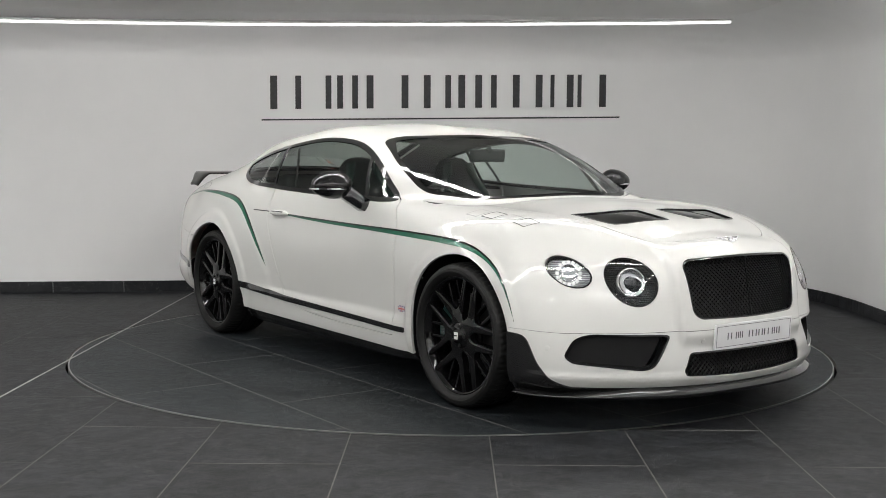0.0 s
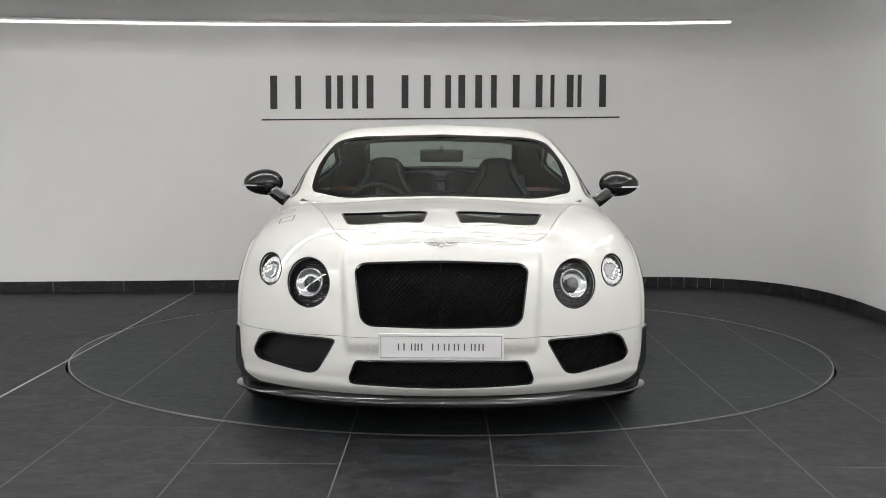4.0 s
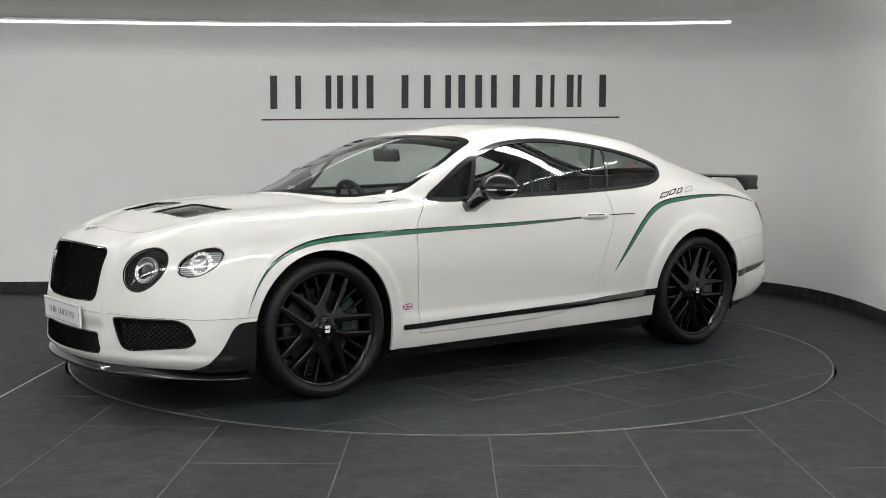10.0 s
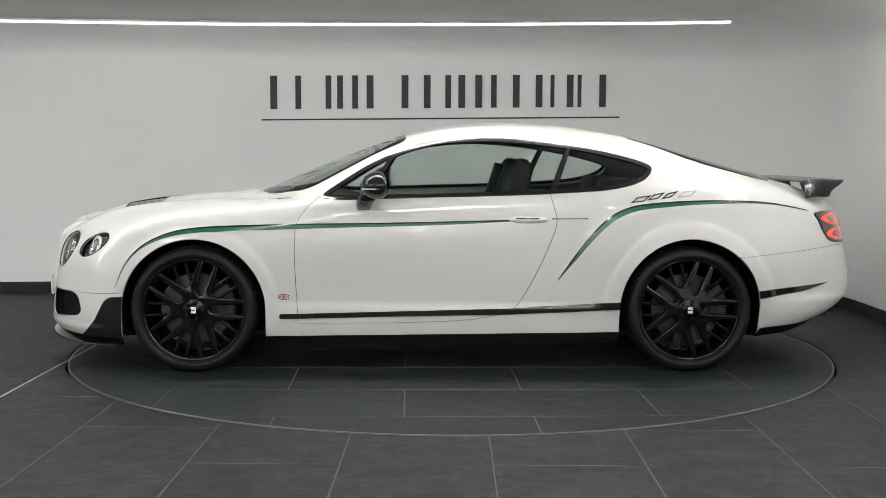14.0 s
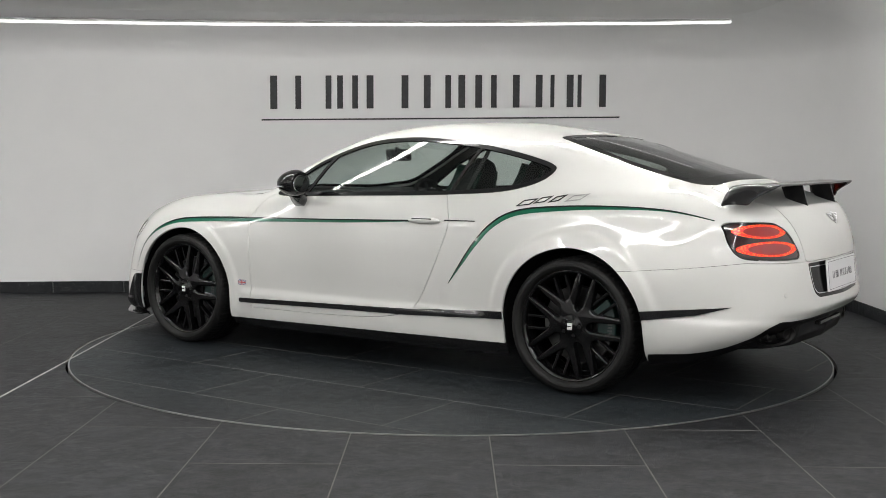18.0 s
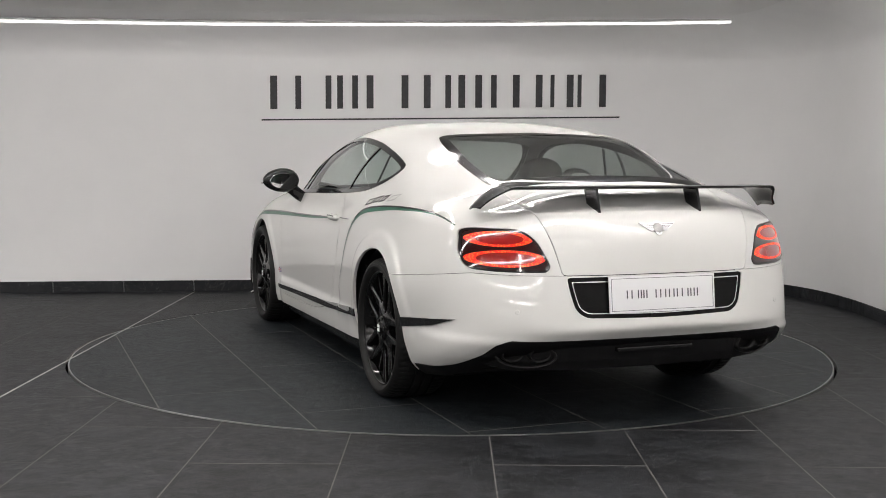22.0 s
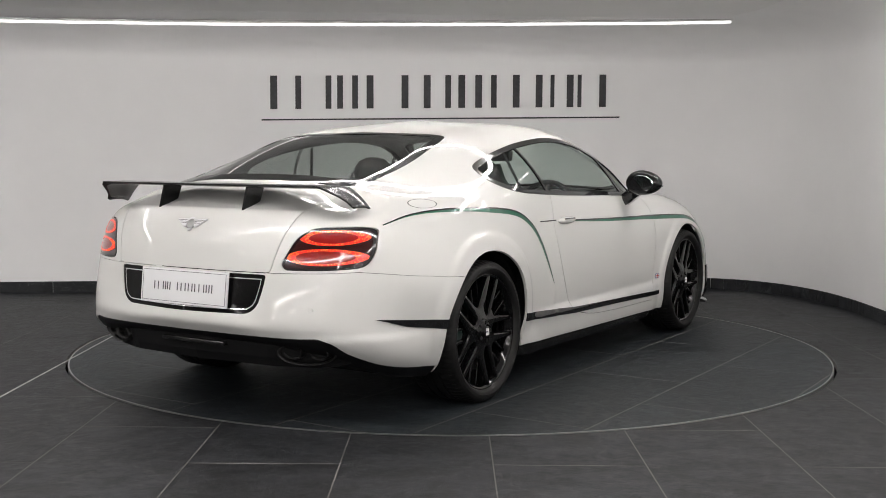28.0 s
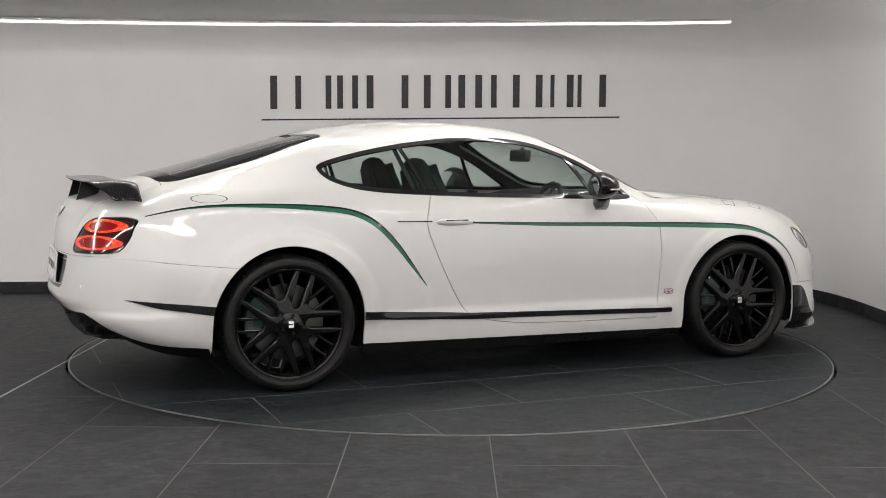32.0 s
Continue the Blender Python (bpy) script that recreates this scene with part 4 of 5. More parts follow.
def make_wheel():
    w = part("wheel", lathe_bm([(.262, -.115), (.276, -.12), (.282, -.11), (.262, -.09), (.245, -.02), (.247, .06), (.262, .10), (.270, .118), (.280, .126), (.287, .122), (.284, .112), (.272, .09), (.255, .05), (.253, -.03), (.27, -.09)], 72), RIM, car, "gloss black multi-spoke alloy wheel", True)
    prof = [(.274, -.112), (.288, -.128), (.305, -.1345), (.322, -.134), (.332, -.126), (.342, -.110), (.3468, -.094)]
    for a in (-.05, 0.0, .05):
        prof += [(.348, a - .010), (.348, a - .005), (.341, a - .0045), (.341, a + .0045), (.348, a + .005), (.348, a + .010)]
    prof += [(.3468, .108), (.342, .124), (.333, .138), (.3315, .1395), (.320, .1445), (.3195, .146), (.307, .1475), (.3065, .1465), (.297, .143), (.290, .137), (.283, .124)]
    bm = lathe_bm(prof, 288)
    for v in bm.verts:
        r, k = math.hypot(v.co.x, v.co.z), round(math.atan2(v.co.z, v.co.x) / math.tau * 288) % 4
        if k == 0 and r > .338 and .058 < abs(v.co.y) < .128:
            v.co.x, v.co.z = v.co.x * (1 - .005 / r), v.co.z * (1 - .005 / r)
    tyre = part("tyre", bm, RUBBER, w, "black low-profile tyre", True)
    tyre.data.set_sharp_from_angle(angle=radians(35))
    part("spokes", spider(), RIM, w, "five pairs of gloss black spokes", True).data.set_sharp_from_angle(angle=radians(50))
    for k in range(10):
        part("strut", strut(math.pi + math.radians(72) * (k // 2), 1 if k % 2 else -1), RIM, w)
    part("hub", lathe_bm([(0, .134), (.026, .134), (.030, .131), (.032, .122), (.050, .121), (.060, .117), (.064, .108), (.064, .098), (.064, .07), (0, .07)], 40), RIM, w, smooth=True)
    for k in range(5):
        a = math.radians(36 + 72 * k)
        bm = lathe_bm([(0, .138), (.0095, .138), (.0095, .133), (0, .133)], 6)
        bmesh.ops.translate(bm, vec=(.048 * math.cos(a), -.012, .048 * math.sin(a)), verts=bm.verts)
        part("wheel_bolt", bm, SATIN_BLACK, w)
    mark = joined([box_bm(-.013, .013, .1345, .1362, .003, .017, .0025), box_bm(-.013, .013, .1345, .1362, -.017, -.003, .0025), box_bm(-.014, -.008, .1345, .1362, -.017, .017)])
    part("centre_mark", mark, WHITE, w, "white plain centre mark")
    return w


def place_wheels():
    first = make_wheel()
    spots = [(1.373, 1), (-1.376, 1), (1.373, -1), (-1.376, -1)]
    for x, s in spots:
        m = pose(x, s * .820, .348, 0, 0, 0 if s > 0 else 180)
        if (x, s) == spots[0]:
            first.matrix_basis = m
        else:
            copy_thing(first, m)
        disc = part("brake_disc", lathe_bm([(.05, .035), (.195, .035), (.197, .03), (.197, .012), (.195, .008), (.05, .008)], 60), DISC, car, smooth=False)
        disc.matrix_basis = m
        bell = part("brake_bell", lathe_bm([(0, .06), (.075, .06), (.085, .05), (.085, .03), (0, .03)], 32), SATIN_BLACK, car)
        bell.matrix_basis = m
        bm = bmesh.new()
        turn = -1
        rows = []
        for i in range(9):
            a = math.pi / 2 - turn * math.radians(50 + 58 * i / 8)
            rows.append([bm.verts.new((r * math.cos(a), y, r * math.sin(a))) for r, y in ((.125, .072), (.222, .072), (.226, .06), (.226, -.02), (.125, -.02))])
        for a, b in zip(rows[:-1], rows[1:]):
            for j in range(5):
                bm.faces.new((a[j], a[(j + 1) % 5], b[(j + 1) % 5], b[j]))
        bm.faces.new(rows[0])
        bm.faces.new(rows[-1][::-1])
        bmesh.ops.recalc_face_normals(bm, faces=bm.faces)
        bmesh.ops.bevel(bm, geom=list(bm.edges), offset=.004, segments=1, affect="EDGES")
        cal = part("brake_caliper", bm, CALIPER, car, "dark green brake caliper")
        cal.matrix_basis = pose(x, s * .820, .348) if s > 0 else pose(x, s * .820, .348) @ Matrix.Diagonal((1, -1, 1, 1))
        mark = joined([box_bm(-.205, -.180, .071, .0735, -.004 + .016 * k, .006 + .016 * k) for k in range(-2, 2)])
        part("caliper_mark", mark, DISC, cal, "small grey bars")


place_wheels()


# ---- lamps ----


def ribbed(name, dark, light):
    """Chrome with horizontal ribs."""
    m = mat(name, light, 0.28, 1.0)
    w = node(m, "ShaderNodeTexWave", Scale=34.0, Distortion=1.2, Detail=2.0)
    w.bands_direction = "Z"
    link(m, coords(m), w.inputs["Vector"])
    r = m.node_tree.nodes.new("ShaderNodeValToRGB")
    r.color_ramp.elements[0].position, r.color_ramp.elements[1].position = 0.35, 0.65
    r.color_ramp.elements[0].color, r.color_ramp.elements[1].color = (*dark, 1), (*light, 1)
    link(m, w.outputs[0], r.inputs[0])
    link(m, r.outputs[0], bsdf(m).inputs["Base Color"])
    b = node(m, "ShaderNodeBump", Strength=0.6, Distance=0.006)
    link(m, w.outputs[0], b.inputs["Height"])
    link(m, b.outputs[0], bsdf(m).inputs["Normal"])
    return m


BOWL = ribbed("smoked_chrome_bowl", (0.010, 0.010, 0.011), (0.075, 0.075, 0.078))
FACETS = ribbed("bright_chrome_bowl", (0.40, 0.40, 0.41), (0.75, 0.75, 0.76))
REFLECTOR = mat("bright_metal_reflector", (0.72, 0.72, 0.73), 0.16, 0.9)
SILVER = mat("bright_reflector", (0.80, 0.80, 0.81), 0.40, 0.7)
LAMP_LENS = mat("projector_lens", (0.02, 0.022, 0.025), 0.05, 0.0, coat=1.0)
DRL = mat("daylight_led", (0.55, 0.55, 0.55), 0.25, emit=(1, 0.98, 0.95), glow=0.4)
TAIL_DARK = mat("smoked_red_lens", (0.030, 0.003, 0.003), 0.08, coat=1.0)
TAIL_RED = mat("red_lens", (0.22, 0.005, 0.004), 0.15, coat=1.0, emit=(1.0, 0.02, 0.014), glow=0.07)
TAIL_GLOW = mat("glowing_red_ring", (0.30, 0.008, 0.005), 0.25, coat=0.4, emit=(1.0, 0.04, 0.012), glow=0.75)
dots = node(TAIL_GLOW, "ShaderNodeTexVoronoi", Scale=110.0)
link(TAIL_GLOW, coords(TAIL_GLOW), dots.inputs["Vector"])
heat = TAIL_GLOW.node_tree.nodes.new("ShaderNodeValToRGB")
heat.color_ramp.elements[0].position, heat.color_ramp.elements[0].color = 0.15, (1.6, 0.27, 0.03, 1)
heat.color_ramp.elements[1].position, heat.color_ramp.elements[1].color = 0.55, (0.95, 0.022, 0.012, 1)
link(TAIL_GLOW, dots.outputs["Distance"], heat.inputs[0])
link(TAIL_GLOW, heat.outputs[0], bsdf(TAIL_GLOW).inputs["Emission Color"])


def along(n):
    return Vector(n).to_track_quat("Z", "Y").to_matrix().to_4x4()


def head_lamp(sk, c, s, beads):
    sk = sk if s > 0 else sk.mirrored()
    mid, n = sk.v.mean(0), sk.n.mean(0)
    n = n / np.linalg.norm(n)
    n = Vector(n) * .75 + Vector((1, 0, 0)) * .25
    m = Matrix.Translation(Vector(mid) - n.normalized() * .003) @ along(n)
    r = (c[2] + c[3]) / 2
    lamp = skin_object("headlamp", sk.offset(-0.001), CLEAR, car, 0.01, "round clear-lens headlamp")
    f = (lambda v: oval(c)(v * [1, s, 1]))
    _, band = sk.split(f(sk.v) + .0035)
    skin_object("bezel", band.offset(0.0015), GLOSS_BLACK, lamp, 0.006, "black bezel")

    def add(name, bm, material, label=""):
        bmesh.ops.transform(bm, matrix=m, verts=bm.verts)
        return part(name, bm, material, lamp, label, True)
    skin_object("bowl", sk.offset(-.030), FACETS if beads else BOWL, lamp, 0, "ribbed chrome bowl")
    if beads:
        add("reflector", lathe_bm([(r * .66, -.020), (r * .65, -.005), (r * .60, -.008), (r * .42, -.014), (0, -.017)], 36, "z"), REFLECTOR, "bright round reflector")
        pieces = []
        for k in range(16):
            a = math.tau * k / 16
            b = box_bm(-r * .13, r * .13, -r * .125, r * .125, -.005, .005, .0035)
            bmesh.ops.transform(b, matrix=Matrix.Translation((r * .80 * math.cos(a), r * .80 * math.sin(a), -.012)) @ Matrix.Rotation(a, 4, "Z"), verts=b.verts)
            pieces.append(b)
        add("led_ring", joined(pieces), DRL, "ring of lit white LED beads")
    else:
        add("projector_ring", lathe_bm([(r * .66, -.026), (r * .65, -.008), (r * .61, -.004), (r * .57, -.008), (r * .50, -.014), (r * .34, -.019), (r * .28, -.019)], 40, "z"), REFLECTOR, "bright ring and dish")
        add("projector", lathe_bm([(0, -.004), (r * .14, -.006), (r * .24, -.010), (r * .29, -.015), (r * .30, -.022)], 32, "z"), LAMP_LENS, "dark glassy projector lens")
        pieces = []
        for k in range(9):
            a = math.radians(200 + 140 * k / 8)
            b = box_bm(-.006, .006, -.008, .008, -.004, .004, .0015)
            bmesh.ops.transform(b, matrix=Matrix.Translation((r * .80 * math.cos(a), r * .80 * math.sin(a), -.013)) @ Matrix.Rotation(a, 4, "Z"), verts=b.verts)
            pieces.append(b)
        add("facets", joined(pieces), BOWL)
    return lamp


for s in (1, -1):
    head_lamp(P["head_in"], HEAD_IN, s, False)
    head_lamp(P["head_out"], HEAD_OUT, s, True)

RING_UP, RING_LOW = (.692, .848, .124, .033), (.678, .766, .150, .036)


def tail_lamp(s):
    def ring(c):
        return lambda v: (np.hypot((v[:, 1] - c[0]) / c[2], (v[:, 2] - c[1]) / c[3]) - 1) * c[3]
    side = (lambda k: k) if s > 0 else (lambda k: k.mirrored())
    sk = P["tail_lamp"]
    lens, band = sk.split(loop(TAIL_LAMP, YZ)(sk.v) + .010)
    lamp = skin_object("tail_lamp", side(band.offset(.002)), GLOSS_BLACK, car, .008, "red tail lamp with two glowing ovals")
    glow, core = [], []
    for c in (RING_UP, RING_LOW):
        inner, lens = lens.split(ring(c)(lens.v))
        a, b = inner.split(ring(c)(inner.v) + .0095)
        core.append(side(a))
        glow.append(side(b.offset(.0015)))
    skin_object("lamp_housing", side(Skin(sk.v + [.05, -.02, 0], sk.n, sk.t)), SATIN_BLACK, lamp, 0, "black lamp housing")
    skin_object("lens", side(lens), TAIL_DARK, lamp, 0, "smoked dark red lens")
    for a, b in zip(core, glow):
        skin_object("lamp_core", a, TAIL_RED, lamp, 0, "red oval lens")
        skin_object("lamp_ring", b, TAIL_GLOW, lamp, .002, "glowing red oval ring")


for s in (1, -1):
    tail_lamp(s)


# ---- grilles: woven black mesh in front of dark backing ----
def fitted_x(v):
    y, z = v[:, 1], v[:, 2]
    a = np.stack([np.ones_like(y), y * y, z, z * z, y ** 4], 1)
    k = np.linalg.lstsq(a, v[:, 0], rcond=None)[0]
    return lambda y, z: k[0] + k[1] * y * y + k[2] * z + k[3] * z * z + k[4] * y ** 4


def mesh_bm(poly, fx, pitch, width, slope, recess):
    lo, hi = poly.min(0), poly.max(0)
    pieces = bmesh.new()
    for way in (1, -1):
        c = lo[0] - (hi[1] - lo[1]) / slope
        while c < hi[0] + (hi[1] - lo[1]) / slope:
            z = np.linspace(lo[1], hi[1], 120)
            y = c + way * (z - lo[1]) / slope
            ok = inside(np.stack([y, z], 1), poly) < -.002
            if ok.sum() > 3:
                idx = np.where(ok)[0]
                a, b = idx[0], idx[-1]
                pts = [(fx(yy, zz) - recess + .002 * way, yy, zz) for yy, zz in zip(np.linspace(y[a], y[b], 7), np.linspace(z[a], z[b], 7))]
                w = width / 2
                rows = []
                for i, p in enumerate(pts):
                    t = (Vector(pts[min(i + 1, 6)]) - Vector(pts[max(i - 1, 0)])).normalized()
                    sd = t.cross(Vector((1, 0, 0))).normalized()
                    rows.append([pieces.verts.new(Vector(p) + sd * aa + Vector((bb, 0, 0))) for aa, bb in ((-w, -.002), (0, .0022), (w, -.002))])
                for r0, r1 in zip(rows[:-1], rows[1:]):
                    for j in range(3):
                        pieces.faces.new((r0[j], r0[(j + 1) % 3], r1[(j + 1) % 3], r1[j]))
            c += pitch
    bmesh.ops.recalc_face_normals(pieces, faces=pieces.faces)
    return pieces


def grille(name, sk, poly_full, pitch, recess, sides, label):
    fx = fitted_x(sk.v)
    for s in sides:
        sks = both(sk) if s == 0 else [sk if s > 0 else sk.mirrored()]
        g = skin_object(name, [Skin(k.v - [.06, 0, 0], k.n, k.t) for k in sks], SATIN_BLACK, car, 0, label)
        poly = poly_full if s >= 0 else poly_full * [1, -1]
        part("mesh", mesh_bm(poly, fx, pitch, .0045, 1.0, recess), GRILLE_BLACK, g, "woven black metal mesh")
        # inner wall of the opening
        skin_object("frame", [k.offset(-.004) for k in sks for k in [k.split(loop(poly_full, YZ)(k.v * [1, 1 if (s >= 0 and k.v[:, 1].mean() > 0) else -1, 1]) + .007)[1]]], GLOSS_BLACK, g, .05)
    return g


GRILLE_BLACK = mat("grille_black", (0.004, 0.004, 0.004), 0.4, coat=0.0, spec=0.13)


def symmetric(poly):
    right = poly[poly[:, 0] > 0]
    return np.concatenate([right, (right * [-1, 1])[::-1]])


g = grille("grille", P["grille"], symmetric(GRILLE), .021, .022, (0,), "black mesh radiator grille")
fx = fitted_x(P["grille"].v)
part("centre_bar", bar_bm((fx(0, .49) - .012, 0, .49), (fx(0, .765) - .012, 0, .765), .006, .008, 1, .001), GRILLE_BLACK, g)
grille("lower_grille", P["low_grille"], symmetric(LOW_GRILLE), .024, .022, (0,), "black mesh lower intake")
grille("bumper_intake", P["intake"], INTAKE, .024, .028, (1, -1), "black mesh bumper intake")

# plate recess at the back
PANEL_BLACK = mat("plate_panel_black", (0.004, 0.004, 0.004), 0.06, spec=0.14)
rec = skin_object("boot_trim_panel", [k.offset(-.006) for k in both(P["recess"])], PANEL_BLACK, car, .02, "gloss black panel round the rear plate")
line = P["recess"].finer().finer()
line, _ = line.split(np.maximum(np.abs(loop(RECESS, YZ)(line.v) + .020) - .0022, line.v[:, 2] - .672))
skin_object("panel_line", [k.offset(-.004) for k in both(line)], CHROME, rec, 0, "thin bright line")


# ---- number plates, with plain bars for the writing ----
PLATE = mat("white_plate", (0.78, 0.78, 0.79), 0.35, coat=0.5)
PRINT = mat("grey_print", (0.10, 0.10, 0.11), 0.5)


def plate(name, w, h, m, bars, bw, bh):
    ob = part(name, box_bm(-.006, .004, -w / 2, w / 2, -h / 2, h / 2, .002), PLATE, car, "white show plate with grey bars")
    ob.matrix_basis = m
    for y in bars:
        part("bar", box_bm(.0035, .0052, y - bw / 2, y + bw / 2, -bh / 2, bh / 2), PRINT, ob)
    e = .010
    part("border", joined([box_bm(.0035, .0048, -w / 2 + e, w / 2 - e, z - .001, z + .001) for z in (-h / 2 + e, h / 2 - e)] + [box_bm(.0035, .0048, y - .001, y + .001, -h / 2 + e, h / 2 - e) for y in (-w / 2 + e, w / 2 - e)]), PRINT, ob)
    return ob


TICKS = [-.170, -.148, -.118, -.104, -.092, -.078, -.034, -.012, .012, .030, .052, .068, .092, .120, .134, .150, .166]
plate("front_plate", .524, .112, pose(2.357, 0, .408, 0, 3, 0), [t * 1.05 for t in TICKS], .0055, .030)
plate("rear_plate", .528, .158, pose(-2.455, 0, .610, 0, -6, 180), [t * 1.05 for t in TICKS], .0055, .036)


# ---- rear wing ----
def wing():
    w = new("rear_wing")
    w.parent = car
    ys = np.linspace(-.758, .758, 81)
    sec = [(.115, -.004), (.10, .004), (.05, .011), (-.02, .013), (-.10, .009), (-.128, .012), (-.129, .006), (-.10, -.001), (-.02, .002), (.05, .0), (.10, -.008)]
    bm = bmesh.new()
    rows = []
    for y in ys:
        a = abs(y)
        k = float(ease(.66, .758, np.array([a]))[0])
        drop = max(0, (a - .655) / .103) ** 1.4 * .086
        cx = -2.225 + .035 * (a / .758) ** 2 + .05 * k
        chord = 1.0 - .42 * k
        rows.append([bm.verts.new((cx + c * chord, y, 1.060 - drop + h)) for c, h in sec])
    n = len(sec)
    for r0, r1 in zip(rows[:-1], rows[1:]):
        for j in range(n):
            bm.faces.new((r0[j], r0[(j + 1) % n], r1[(j + 1) % n], r1[j]))
    bm.faces.new(rows[0])
    bm.faces.new(rows[-1][::-1])
    bmesh.ops.recalc_face_normals(bm, faces=bm.faces)
    part("wing_blade", bm, CARBON, w, "carbon wing blade with turned-down ends", True)
    for s in (1, -1):
        bm = prism_bm([(-2.345, .958), (-2.235, .990), (-2.205, 1.062), (-2.315, 1.062)], -.006, .006)
        bmesh.ops.transform(bm, matrix=Matrix(((1, 0, 0, 0), (0, 0, 1, s * .256), (0, 1, 0, 0), (0, 0, 0, 1))), verts=bm.verts)
        bmesh.ops.recalc_face_normals(bm, faces=bm.faces)
        part("wing_support", bm, CARBON, w)
    return w


wing()


# ---- door mirrors ----
def door_mirror(s):
    bm = bmesh.new()
    bmesh.ops.create_uvsphere(bm, u_segments=40, v_segments=24, radius=1)
    for v in bm.verts:
        x, y, z = v.co
        px = .098 * x if x > 0 else .060 * x
        pz = .077 * z * (1.0 if z > 0 else .95) * (1 - .12 * y)
        py = .118 * y
        if x < -.55:
            px = -.038
        v.co = (px, py, pz)
    bmesh.ops.transform(bm, matrix=pose(.355, 1.045, 1.038, 0, 4, 8), verts=bm.verts)
    if s < 0:
        bmesh.ops.scale(bm, vec=(1, -1, 1), verts=bm.verts)
        bmesh.ops.reverse_faces(bm, faces=bm.faces)
    m = part("door_mirror", bm, CARBON, car, "carbon-shelled door mirror", True)
    neck = sweep_bm([(.44, s * .885, .925), (.435, s * .915, .945), (.42, s * .955, .975), (.40, s * .985, 1.0)], [(-.034, -.034), (.034, -.034), (.046, 0), (.034, .034), (-.034, .034), (-.046, 0)], up=Vector((0, -s * .6, .8)))
    part("neck", neck, GLOSS_BLACK, m, "black stalk", True)
    gl = lathe_bm([(0, 0), (.9, 0), (.94, .03), (0, .03)], 36, "x")
    bmesh.ops.scale(gl, vec=(.08, .095, .052), verts=gl.verts)
    bmesh.ops.transform(gl, matrix=pose(.315, s * 1.041, 1.036, 0, -2, 14 * s), verts=gl.verts)
    part("mirror_glass", gl, CHROME, m, "mirror glass")
    # added chrome strip that draws the shell's bright reflection line
    lip = sweep_bm([(.33 + .118 * math.cos(a), s * (1.045 + .125 * math.sin(a)), 1.022) for a in np.linspace(-.9, 1.5, 14)], [(-.004, -.004), (.004, -.004), (.004, .004), (-.004, .004)])
    part("shell_glint", lip, CHROME, m, "thin chrome strip in place of a reflection on the shell")


for s in (1, -1):
    door_mirror(s)


# ---- stripes and small trims laid on the panels ----
_, SHELL = FULL.split(arch(FULL.v))


def decal(name, f, material, lift=.0014, label="", sides=(1, -1), parent=None, rim=0.0):
    whole = SHELL.near(f(SHELL.v), .03).finer()
    whole = whole.near(f(whole.v), .012).finer()
    whole, _ = whole.split(f(whole.v))
    for s in sides:
        for sk in whole.islands():
            skin_object(name, (sk if s > 0 else sk.mirrored()).offset(lift), material, parent or car, rim, label)


def ribbon(top, widths):
    """A band hanging below a curve, its width given along it."""
    c = curve(top, 70)
    w = np.interp(np.linspace(0, 1, 70), np.linspace(0, 1, len(widths)), widths)
    t = np.gradient(c, axis=0)
    n = np.stack([t[:, 1], -t[:, 0]], 1) / np.linalg.norm(t, axis=1)[:, None]
    return np.concatenate([c, (c + n * w[:, None])[::-1]])


side_only = lambda v: .55 - v[:, 1]
FRONT_LINE = [(1.80, .468), (1.75, .590), (1.67, .688), (1.58, .744), (1.48, .780), (1.33, .803), (1.17, .812), (.83, .822), (.24, .832), (-.37, .848)]
REAR_LINE = [(-2.07, .900), (-1.88, .938), (-1.63, .956), (-1.32, .952), (-1.16, .941), (-1.01, .912), (-.92, .865), (-.82, .771), (-.73, .655), (-.635, .515)]
flip = lambda line: [(x, z) for x, z in line][::-1]
decal("green_stripe", loop(ribbon(flip(FRONT_LINE), [.010, .016, .020, .022, .024, .028, .030, .030, .024, .012, .002]), XZ, side_only), GREEN, .0014, "green side stripe")
decal("black_pinstripe", loop(ribbon(flip(FRONT_LINE), [.007, .007, .007, .007, .007, .008, .008, .008, .007, .005, .002]), XZ, side_only), GLOSS_BLACK, .0022, "thin black line over the stripe")
rear_f = lambda w: loop(ribbon(REAR_LINE[::-1], w), XZ, side_only)
decal("green_stripe", rear_f([-.003, -.022, -.030, -.032, -.030, -.028, -.022, -.018, -.012, -.008, -.004][::1]), GREEN, .0014, "green haunch stripe")
decal("black_pinstripe", rear_f([-.003, -.007, -.009, -.009, -.008, -.008, -.007, -.007, -.006, -.005, -.003]), GLOSS_BLACK, .0022, "thin black line over the stripe")
decal("black_pinstripe", loop(np.array([(-.60, .8505), (-.80, .8535), (-.80, .8585), (-.60, .8565)]), XZ, side_only), GLOSS_BLACK, .0022)
decal("sill_strip", loop(round_loop([(.905, .325), (.24, .341), (-.38, .356), (-.99, .394), (-.99, .353), (-.38, .323), (.24, .313), (.905, .298)], [.012, 0, 0, 0, 0, 0, 0, .012]), XZ, side_only), GLOSS_BLACK, .006, "gloss black sill strip", rim=.006)
decal("bumper_strip", loop(np.array([(-1.70, .452), (-2.0, .480), (-2.18, .497), (-2.02, .452), (-1.70, .404)]), XZ, side_only), GLOSS_BLACK, .006, "gloss black bumper strip", rim=.006)


